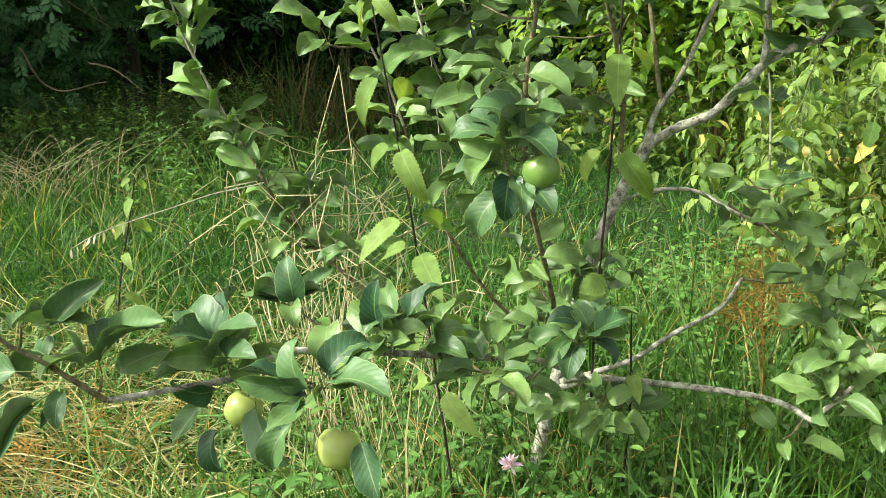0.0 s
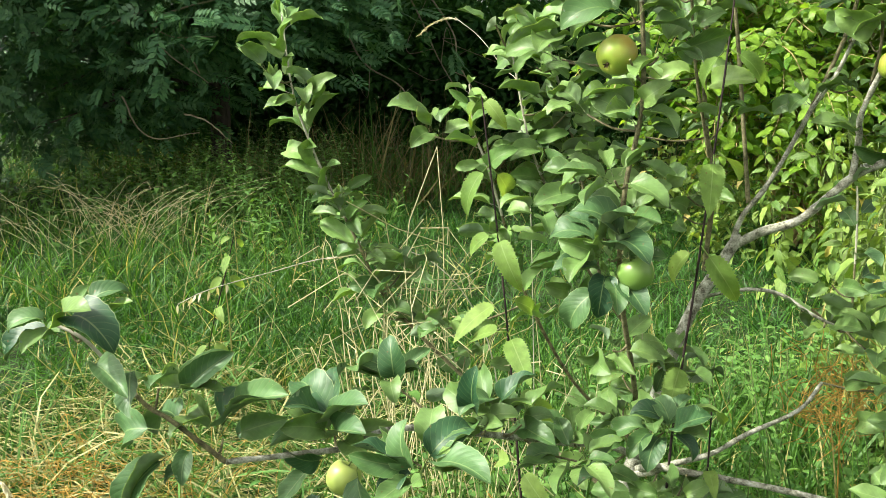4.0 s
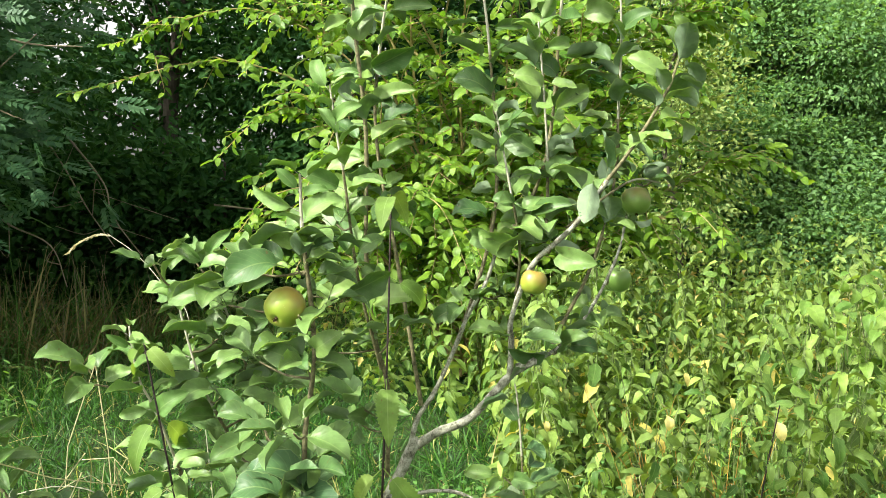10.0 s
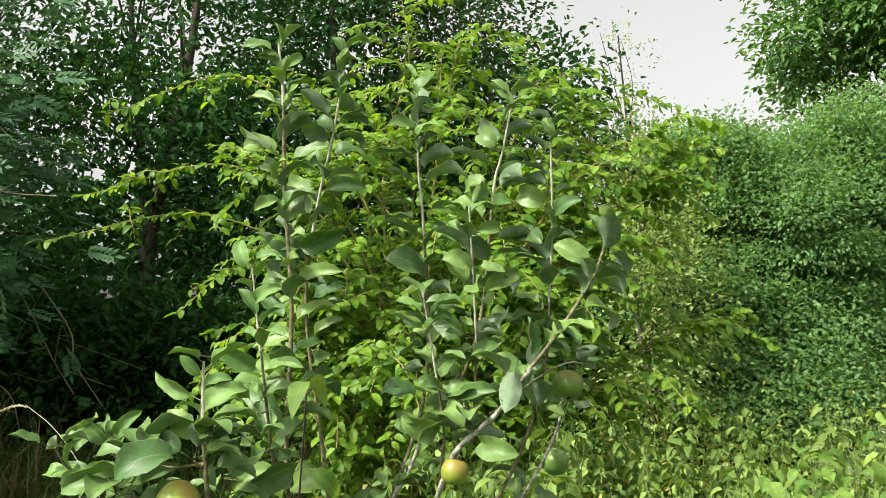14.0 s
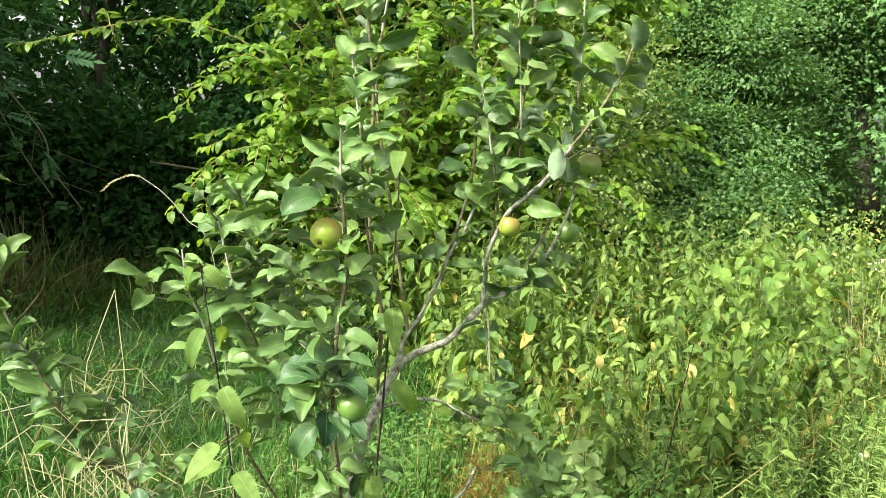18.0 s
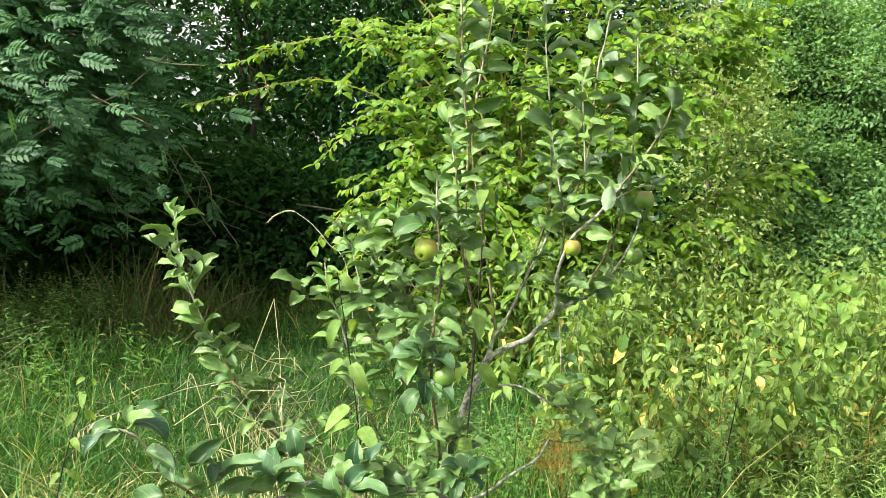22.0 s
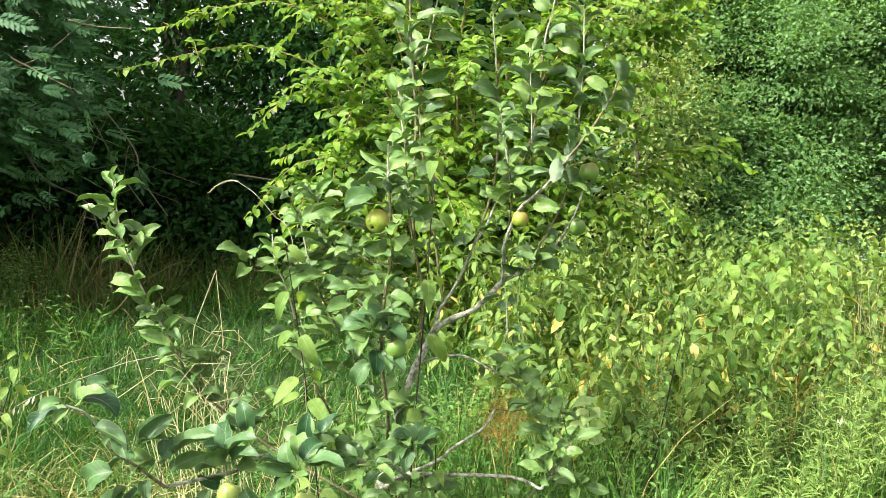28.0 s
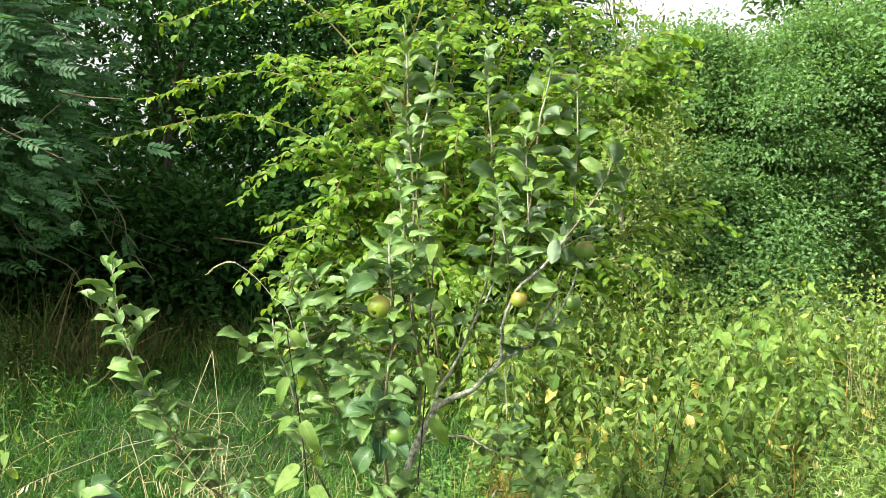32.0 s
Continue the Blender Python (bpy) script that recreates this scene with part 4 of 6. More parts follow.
# ---- apples ----
def apple_meshes():
    prof = [(0.0, 0.72), (0.10, 0.78), (0.25, 0.90), (0.48, 0.97), (0.75, 0.86), (0.95, 0.50), (1.0, 0.12), (0.97, -0.22), (0.85, -0.55), (0.62, -0.80), (0.38, -0.90), (0.22, -0.88), (0.10, -0.80), (0.0, -0.76)]
    h = Heap()
    n = 20
    a = np.arange(n) * 2 * np.pi / n
    v = np.array([(r * math.cos(t) * (1 + 0.02 * math.cos(5 * t) * (z < 0)), r * math.sin(t) * (1 + 0.02 * math.cos(5 * t) * (z < 0)), z * 0.93) for r, z in prof for t in a])
    f = [(i * n + j, (i + 1) * n + j, (i + 1) * n + (j + 1) % n, i * n + (j + 1) % n) for i in range(len(prof) - 1) for j in range(n)]
    h.add(v, f)
    c = Heap()
    for k in range(5):
        t = k * 1.2566
        s = np.array((math.cos(t), math.sin(t), 0))
        q = np.array((-math.sin(t), math.cos(t), 0))
        dn = np.array((0, 0, -1.0))
        c.add([dn * 0.78 - q * 0.05, dn * 0.78 + q * 0.05, s * 0.10 + dn * 0.90 + q * 0.05, s * 0.17 + dn * 0.95, s * 0.10 + dn * 0.90 - q * 0.05], [(0, 1, 2, 3), (0, 3, 4, 4)][:1] + [(0, 2, 3, 4)])
    tube(c, [(0, 0, -0.74), (0, 0, -0.86)], 0.10, 0.05, 6)
    st = Heap()
    tube(st, smooth_path([(0, 0, 0.66), (0.02, 0, 0.95), (0.08, 0.03, 1.35)], 3), 0.035, 0.045, 6)
    return h, c, st


AP_SKIN, AP_CALYX, AP_STALK = apple_meshes()
skin_a = AP_SKIN.mesh("apple_skin", [M["apple"]])
skin_b = AP_SKIN.mesh("apple_skin_green", [M["apple_green"]])
calyx_me, stalk_me = AP_CALYX.mesh("calyx", [M["calyx"]]), AP_STALK.mesh("stalk", [M["green_stem"]])


skin_c = AP_SKIN.mesh("apple_skin_dark", [M["apple_dark"]])
skin_d = AP_SKIN.mesh("apple_skin_cheek", [M["apple_cheek"]])


def apple(at, radius, rx, ry, green, label):
    ob = new("apple", (skin_a, skin_b, skin_c, skin_d)[int(green)])
    part("calyx", calyx_me, None, ob, "dry brown calyx")
    part("stalk", stalk_me, None, ob)
    ob.matrix_basis = pose(*at, rx, ry, -28) @ Matrix.Scale(radius, 4)
    return tagged(ob, label, "apple", "apples on the tree")


apple((0.0, 0.0, 1.25), 0.0320, -58, 0, False, "ripening green apple with a bronze blush")
apple((0.428, 0.358, 1.234), 0.0265, -12, 8, False, "small yellow-green apple with a reddish cheek")
apple((0.695, 0.648, 1.379), 0.034, -15, -6, 3, "green apple with a brown-red cheek")
apple((0.694, 0.877, 1.173), 0.033, 10, 10, 2, "plain green apple hanging under dark leaves")
apple((-0.349, -0.290, 0.595), 0.028, -25, 6, True, "pale green apple low on the branch")
apple((-0.149, -0.400, 0.611), 0.028, -25, -8, True, "pale yellow-green apple low on the branch")
apple((-0.047, 0.020, 0.922), 0.029, 20, 20, 2, "green apple half hidden among leaves")
apple((0.052, -0.030, 0.905), 0.029, 15, -20, 2, "green apple shaded by a curled leaf")


# ---- the light green shrub behind ----
def branchy(name, label, base, ends, template, leaf_mats, bark, size, gap, seed, side_twigs, twig_len, r0, droop=0.25, extra=()):
    """A shrub: stems arch from the base to the ends, side twigs along them, leaves in two rows along every twig."""
    r = np.random.default_rng(seed)
    root = thing(name, label, "shrub", at=base)
    wood, crown = Heap(), Heap()
    twigs = []
    for end in ends:
        main = Heap()
        b, e = np.array(base, float), np.array(end, float)
        mid = b + (e - b) * np.array((0.38, 0.38, 0.58)) + r.normal(0, 0.10, 3)
        slim = end[0] < -1.2
        turn = b + (e - b) * np.array((0.72, 0.72, 0.88))
        if slim:
            mid, turn = b + (e - b) * np.array((0.16, 0.2, 0.74)), b + (e - b) * np.array((0.55, 0.6, 1.09))
        path = smooth_path([b + r.normal(0, 0.07, 3) * (1, 1, 0), mid, turn, e], 8)
        tube(main, path, r0, 0.003, 6, 0, 0.03, r)
        child_of(root, part("stem", main, [bark]))
        twigs.append(path[len(path) // 2:])
        for k in range(5 if slim else side_twigs):
            i = int(r.uniform(0.62 if slim else 0.22, 0.97) * (len(path) - 1))
            d = unit(r.normal(0, 1, 3) * (1, 1, 0.5) + unit(path[min(i + 1, len(path) - 1)] - path[i]) * 0.8)
            ln = twig_len * r.uniform(0.5, 1.2) * (0.5 if slim else 1)
            q = [path[i], path[i] + d * ln * 0.5 + (0, 0, 0.05 * ln), path[i] + d * ln + (0, 0, -droop * ln)]
            q = smooth_path(q, 5)
            tube(wood, q, 0.005, 0.002, 4)
            twigs.append(q)
    at, go, up = [], [], []
    for q in twigs:
        ln = np.linalg.norm(np.diff(q, axis=0), axis=1).sum()
        n = max(3, int(ln / gap))
        s = np.linspace(0.1, 1, n) * (len(q) - 1)
        i = np.minimum(s.astype(int), len(q) - 2)
        p = q[i] + (q[i + 1] - q[i]) * (s - i)[:, None]
        t = unit(q[i + 1] - q[i])
        lat = unit(np.cross(t, (0, 0, 1)))
        sg = np.where(np.arange(n) % 2, 1, -1)[:, None]
        at.append(p)
        go.append(t * 0.55 + lat * sg * 0.8 + np.array((0, 0, -0.12)) + r.normal(0, 0.25, (n, 3)))
        up.append(np.array((-0.15, -0.5, 0.8)) + r.normal(0, 0.3, (n, 3)))
    at, go, up = np.vstack(at), np.vstack(go), np.vstack(up)
    pick = r.integers(0, len(template), len(at))
    sz = size * r.uniform(0.65, 1.25, len(at))
    for k, t in enumerate(template):
        w = pick == k
        crown.stamp(t, poses(at[w], go[w], up[w], sz[w]), 0)
    child_of(root, part("twig_work", wood, [bark], kind="stuff"))
    child_of(root, part("crown", crown, [leaf_mats], kind="stuff"))
    return root


branchy("shrub", "tall light green shrub with arching twigs and pointed leaves", (0.35, 5.3, 0),
        [(-2.35, 4.83, 2.15), (-1.95, 5.0, 3.1), (-2.03, 4.8, 2.47), (-0.9, 4.7, 2.75), (-0.5, 5.2, 3.3), (0.2, 5.0, 3.95), (0.0, 4.7, 3.0), (0.6, 5.0, 3.6),
         (0.9, 4.6, 2.9), (1.3, 5.0, 3.35), (1.7, 5.1, 3.2), (2.4, 5.2, 2.85), (2.05, 4.9, 2.95), (1.65, 4.8, 2.8), (2.2, 4.9, 2.65), (2.75, 5.25, 1.62), (1.7, 4.5, 2.2), (1.2, 4.4, 1.6), (0.5, 4.3, 2.2),
         (-0.2, 4.3, 1.7), (-0.8, 4.4, 1.3), (0.3, 4.2, 1.1), (1.9, 4.6, 1.2), (-0.7, 4.4, 1.5), (-0.8, 4.5, 2.0), (-0.6, 4.2, 2.0), (-0.7, 4.3, 1.1), (0.1, 4.1, 1.4), (-0.4, 4.4, 2.6), (0.9, 4.2, 1.9), (1.5, 4.3, 2.6), (0.2, 4.5, 1.15), (0.7, 4.6, 1.0), (1.1, 4.5, 1.25), (1.6, 4.7, 1.1), (0.5, 4.7, 1.6), (1.0, 4.6, 1.75), (1.5, 4.7, 1.8), (0.5, 5.6, 3.7), (-0.3, 5.6, 2.8), (1.4, 5.6, 2.8)],
        SHRUB_T, M["shrub_leaf"], M["yellow_bark"], 0.086, 0.030, 11, 24, 0.60, 0.015)


# ---- trees and hedge ----
def woodland_tree(name, label, base, height, crowns, n_leaf, templates, leaf_m, size, seed, trunk_r=0.14, clump=0.42, per=60, flat=0.6, bark="dark_bark", bare=False, lumps=0, level=0.0):
    """Trunk, limbs that reach into the crown, and a crown of leaf clumps in the given ellipsoids (centre and radii)."""
    r = np.random.default_rng(seed)
    root = thing(name, label, "tree", at=base)
    wood, leaves = Heap(), Heap()
    b = np.array(base, float)
    top = b + (r.normal(0, 0.25), r.normal(0, 0.25), height * 0.93)
    tr = smooth_path([b - (0, 0, 0.1), b + (top - b) * 0.3 + r.normal(0, 0.12, 3), b + (top - b) * 0.65 + r.normal(0, 0.15, 3), top], 6)
    tube(wood, tr, trunk_r, 0.015, 9, 0, 0.05, r)
    if lumps:
        small = []
        for c in crowns:
            for d in unit(r.normal(0, 1, (lumps, 3))):
                w = r.uniform(0.30, 0.50)
                small.append(tuple(np.array(c[:3]) + d * np.array(c[3:]) * r.uniform(0.45, 0.75)) + tuple(np.array(c[3:]) * w))
        crowns = small
    vol = np.array([c[3] * c[4] * c[5] for c in crowns])
    k = max(8, n_leaf // per)
    which = r.choice(len(crowns), k, p=vol / vol.sum())
    cc = np.array(crowns)[which]
    d = unit(r.normal(0, 1, (k, 3)))
    centre = cc[:, :3] + d * cc[:, 3:] * (r.uniform(0.25, 1, (k, 1)) ** 0.45)
    centre[:, 2] = np.maximum(centre[:, 2], 0.15)
    for c in centre[::7]:
        lo = b[2] + max(0.15 * height, min(height * 0.85, (c[2] - b[2]) * 0.72))
        i = int(np.argmin(abs(tr[:, 2] - lo)))
        p0 = tr[i]
        m = p0 + (c - p0) * 0.5 + (0, 0, 0.10 * np.linalg.norm(c - p0)) + r.normal(0, 0.12, 3)
        tube(wood, smooth_path([p0, m, c], 4), 0.024 * trunk_r / 0.14, 0.006, 5, 0, 0, None, False)
    n = per
    if not bare or per:
        off = r.normal(0, 1, (k, n, 3)) * (clump, clump, clump * flat)
        at = (centre[:, None] + off).reshape(-1, 3)
        keep = at[:, 2] > 0.08
        outw = unit(off.reshape(-1, 3) + (centre - cc[:, :3]).repeat(n, 0) * 0.35)
        go = outw + r.normal(0, 0.55, (len(at), 3)) + (0, 0, -0.25)
        go = go * (1 + level, 1 - 0.4 * level, 1 - 0.6 * level)
        up = np.array((-0.1, -0.35 - 0.35 * level, 0.85 - 0.2 * level)) + r.normal(0, 0.40, (len(at), 3)) + outw * 0.4
        pick = r.integers(0, len(templates), len(at))
        sz = size * r.uniform(0.65, 1.25, len(at))
        for q, t in enumerate(templates):
            w = (pick == q) & keep
            leaves.stamp(t, poses(at[w], go[w], up[w], sz[w]), 0)
    child_of(root, part("trunk", wood, [M[bark]]))
    child_of(root, part("crown", leaves, [M[leaf_m]], kind="stuff"))
    return root


ASH = "ash tree with dark green feather leaves, shaded edge of the wood"
DARK = "broad-leaved tree of the wood, its shade coloured into the leaves"
woodland_tree("ash_tree", ASH, (-5.2, 6.2, 0), 7.5, [(-4.3, 5.2, 2.4, 1.3, 0.9, 1.4), (-5.2, 5.9, 4.0, 1.5, 1.4, 1.2), (-6.2, 5.2, 2.2, 1.5, 1.0, 1.8)], 9600, ASH_T, "ash_leaf", 0.215, 21, 0.12, 0.42, 40, level=0.8)
woodland_tree("ash_tree", ASH, (-7.6, 4.6, 0), 7.0, [(-7.2, 4.0, 2.3, 1.6, 1.3, 2.0), (-7.6, 4.6, 4.0, 1.6, 1.5, 1.2)], 4200, ASH_T, "ash_leaf", 0.23, 23, 0.12, 0.45, 40, level=0.8)
woodland_tree("ash_tree", ASH, (-8.0, 8.2, 0), 8.5, [(-7.8, 7.6, 3.0, 2.0, 1.5, 2.4), (-8.2, 8.2, 6.0, 2.2, 1.8, 2.0)], 3200, ASH_T, "ash_leaf", 0.25, 22, 0.15, 0.5, 40, level=0.8)
# stands out of view; added only to throw shade over the left grass
woodland_tree("ash_tree", "unseen ash tree added to shade the grass on the left", (-9.2, 1.6, 0), 7.0, [(-8.9, 1.4, 4.6, 1.5, 1.4, 1.6), (-9.3, 2.4, 3.4, 1.3, 1.5, 1.6)], 2200, ASH_T, "ash_leaf", 0.25, 24, 0.14, 0.45, 40, level=0.8)
for k, (x, y, ht, rad, n) in enumerate(((-3.4, 10.6, 9.5, 2.3, 9000), (-1.0, 11.6, 9.0, 2.2, 9000), (-6.4, 11.5, 10.0, 2.6, 9000), (1.2, 12.6, 7.0, 2.0, 8000), (-9.6, 12.0, 10.5, 2.8, 7000), (-4.8, 14.5, 12.0, 3.2, 8000), (-0.2, 15.0, 10.0, 3.0, 8000), (-12.5, 14.5, 11.0, 3.2, 7000))):
    woodland_tree("woodland_tree", DARK, (x, y, 0), ht, [(x, y, ht * 0.66, rad, rad * 0.9, ht * 0.30), (x - 0.4, y - 0.5, ht * 0.34, rad * 1.05, rad, ht * 0.22)], int(n * (1.0 if x < -3 else 1.8)), KITE_T, "shade_leaf", 0.125, 30 + k, 0.15, 0.42, 80)
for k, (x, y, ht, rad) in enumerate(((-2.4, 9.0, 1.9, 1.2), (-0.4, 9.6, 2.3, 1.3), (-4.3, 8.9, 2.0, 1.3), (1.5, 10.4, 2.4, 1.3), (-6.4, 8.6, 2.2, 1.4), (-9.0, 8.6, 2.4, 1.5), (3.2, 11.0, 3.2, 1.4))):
    woodland_tree("understorey_bush", "low bush under the trees, shade coloured into its leaves", (x, y, 0), ht, [(x, y, ht * 0.5, rad, rad * 0.8, ht * 0.5)], 6500, KITE_T, "shade_leaf", 0.13, 50 + k, 0.05, 0.32, 50)
HEDGE = "bright green broad-leaved hedgerow tree in sunlight"
woodland_tree("hedge_tree", HEDGE, (4.6, 10.0, 0), 4.4, [(4.6, 9.8, 1.7, 1.7, 1.3, 1.6), (4.9, 10.0, 3.2, 1.4, 1.2, 1.3), (4.5, 8.9, 0.75, 1.7, 0.8, 0.85)], 112000, FINE_T, "hedge_leaf", 0.064, 61, 0.10, 0.19, 110, 0.45, lumps=12)
woodland_tree("maple_tree", "maple with large pale green lobed leaves", (8.0, 9.6, 0), 5.5, [(7.7, 9.3, 2.0, 1.5, 1.2, 1.9), (8.3, 9.6, 3.9, 1.8, 1.4, 1.5)], 15000, PALM_T, "syc_leaf", 0.090, 62, 0.12, 0.34, 40, lumps=7)
woodland_tree("hedge_tree", HEDGE, (6.4, 11.4, 0), 5.4, [(6.3, 11.2, 2.4, 1.8, 1.4, 2.2), (6.5, 11.4, 4.3, 1.5, 1.3, 1.1)], 75000, FINE_T, "hedge_leaf", 0.070, 63, 0.12, 0.21, 110, 0.45, lumps=12)
woodland_tree("hedge_tree", HEDGE, (4.3, 12.4, 0), 5.2, [(3.6, 12.2, 2.9, 1.3, 1.0, 1.9), (4.7, 12.4, 3.4, 1.3, 1.0, 1.8), (5.6, 12.6, 3.2, 1.2, 1.0, 2.0)], 44000, FINE_T, "hedge_leaf", 0.078, 70, 0.10, 0.24, 110, 0.45, lumps=9)
woodland_tree("oak_tree", "tall oak with clumped bright foliage and sky gaps", (9.6, 14.2, 0), 11.0, [(9.3, 13.8, 6.4, 3.4, 2.6, 1.8), (10.0, 14.2, 8.8, 3.2, 2.6, 1.8), (9.6, 13.6, 3.8, 3.2, 2.2, 1.8), (7.5, 13.6, 6.5, 1.6, 1.2, 1.0), (7.9, 13.8, 8.2, 1.8, 1.4, 1.2), (6.9, 13.8, 5.2, 1.1, 0.8, 0.8)], 46000, KITE_T, "oak_and_shaded_weed_leaf", 0.14, 64, 0.24, 0.34, 220, lumps=8)
woodland_tree("hedge_tree", HEDGE, (11.0, 11.0, 0), 6.0, [(10.8, 10.6, 2.6, 2.2, 1.6, 2.5), (11.2, 11.0, 4.6, 2.0, 1.6, 1.5)], 30000, FINE_T, "hedge_leaf", 0.10, 65, 0.14, 0.30, 110, lumps=8)
woodland_tree("climber_tree", "thin tree overgrown with a pale small-leaved climber", (2.75, 8.3, 0), 3.3, [(2.8, 8.2, 1.5, 0.55, 0.45, 1.5), (2.75, 8.3, 2.7, 0.30, 0.30, 0.9)], 5000, KITE_T, "pale_leaf", 0.065, 66, 0.05, 0.25, 60, 0.9)
woodland_tree("sparse_tree", "thin half-bare tree with open crown against the white sky", (4.6, 17.0, 0), 8.3, [(4.5, 17.0, 6.6, 0.9, 0.7, 1.5), (4.0, 17.0, 5.4, 0.9, 0.7, 1.1), (5.3, 17.0, 5.4, 0.8, 0.7, 1.0)], 900, SMALL_T, "pale_leaf", 0.085, 67, 0.07, 0.16, 9, 1.0, "dark_bark", True)
woodland_tree("purple_tree", "dark purple-leaved tree behind the shrub", (0.9, 18.0, 0), 9.5, [(0.9, 18.0, 8.0, 1.6, 1.2, 1.4)], 2600, SMALL_T, "purple_leaf", 0.12, 68, 0.16, 0.4, 50)
woodland_tree("hedge_tree", HEDGE, (14.5, 15.0, 0), 8.0, [(14.0, 14.5, 4.0, 3.0, 2.2, 3.6)], 10000, KITE_T, "hedge_leaf", 0.18, 69, 0.2, 0.5, 60)

h = Heap()
q = np.random.default_rng(90)
n = 12000
at = np.stack([q.uniform(-18, 3, n), q.uniform(16, 19, n), q.uniform(0, 1, n) ** 1.2 * 4.8], -1)
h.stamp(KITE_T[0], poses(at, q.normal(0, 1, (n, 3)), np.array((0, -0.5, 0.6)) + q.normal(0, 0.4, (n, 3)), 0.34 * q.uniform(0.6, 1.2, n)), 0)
tagged(part("far_thicket", h, [M["shade_leaf"]]), "thicket deep in the wood behind the trunks, leaves coloured for shade", "thicket", kind="stuff")
h = Heap()
at = np.stack([q.uniform(2, 26, n), q.uniform(18, 21, n), q.uniform(0, 1, n) ** 1.2 * 4.2], -1)
h.stamp(KITE_T[0], poses(at, q.normal(0, 1, (n, 3)), np.array((0, -0.5, 0.6)) + q.normal(0, 0.4, (n, 3)), 0.36 * q.uniform(0.6, 1.2, n)), 0)
tagged(part("far_thicket", h, [M["hedge_leaf"]]), "green thicket far behind the hedgerow trees", "thicket", kind="stuff")

# bare dead branches that hang out of the wood's edge
q = np.random.default_rng(91)
for a, b in (((-4.6, 5.6, 2.6), (-2.9, 4.9, 3.3)), ((-4.4, 5.4, 3.4), (-2.7, 5.2, 2.95)), ((-4.8, 5.8, 2.2), (-3.3, 5.0, 2.75)), ((-3.9, 5.9, 3.9), (-3.1, 5.3, 2.2)),
             ((-3.6, 6.6, 2.4), (-2.6, 6.2, 1.0)), ((-3.2, 6.8, 2.0), (-2.4, 6.3, 0.9)), ((-3.9, 6.4, 1.7), (-2.9, 5.9, 0.7)), ((-2.2, 8.0, 1.3), (-1.0, 7.8, 1.0))):
    h = Heap()
    a, b = np.array(a), np.array(b)
    p = smooth_path([a, a * 0.6 + b * 0.4 + q.normal(0, 0.12, 3) + (0, 0, 0.1), a * 0.25 + b * 0.75 + q.normal(0, 0.1, 3), b], 6)
    tube(h, p, 0.012, 0.004, 5, 0, 0.08, q)
    for k in range(3):
        i = int(q.integers(6, len(p) - 2))
        tube(h, smooth_path([p[i], p[i] + q.normal(0, 0.15, 3), p[i] + q.normal(0, 0.3, 3)], 4), 0.005, 0.002, 4)
    tagged(part("dead_branch", h, [M["dead_twig"]]), "bare brown dead branch hanging from the wood's edge", "branch", "dead branches")


# pale bare twigs that curl out of the ash
for pts in ([(-3.98, 4.7, 1.79), (-4.63, 4.7, 1.64), (-4.62, 4.7, 1.48), (-4.12, 4.7, 1.45)],
            [(-4.75, 4.7, 1.6), (-4.68, 4.7, 1.39), (-4.24, 4.7, 1.1)],
            [(-4.46, 4.7, 1.41), (-4.37, 4.7, 1.28), (-4.3, 4.7, 1.17)],
            [(-5.1, 4.7, 0.99), (-4.85, 4.7, 0.64), (-4.32, 4.7, 0.69)],
            [(-4.47, 4.7, 0.85), (-4.23, 4.7, 0.78), (-4.0, 4.7, 0.6)],
            [(-5.32, 4.7, 1.54), (-4.79, 4.7, 1.66), (-4.58, 4.7, 1.63)],
            [(-4.0, 4.9, 1.74), (-3.54, 4.9, 2.01), (-3.0, 4.9, 2.26), (-2.58, 4.9, 2.58)],
            [(-2.75, 4.9, 2.55), (-2.56, 4.9, 2.51), (-2.25, 4.9, 2.49)],
            [(-3.22, 4.9, 2.26), (-2.85, 4.9, 2.07), (-2.7, 4.9, 1.98)]):
    h = Heap()
    p = smooth_path(pts, 7)
    tube(h, p + np.cumsum(q.normal(0, 0.004, p.shape), axis=0), 0.009, 0.004, 5, 0, 0.06, q)
    tagged(part("dead_branch", h, [M["dead_twig"]]), "thin pale curling dead twig in front of the ash", "branch", "dead branches")


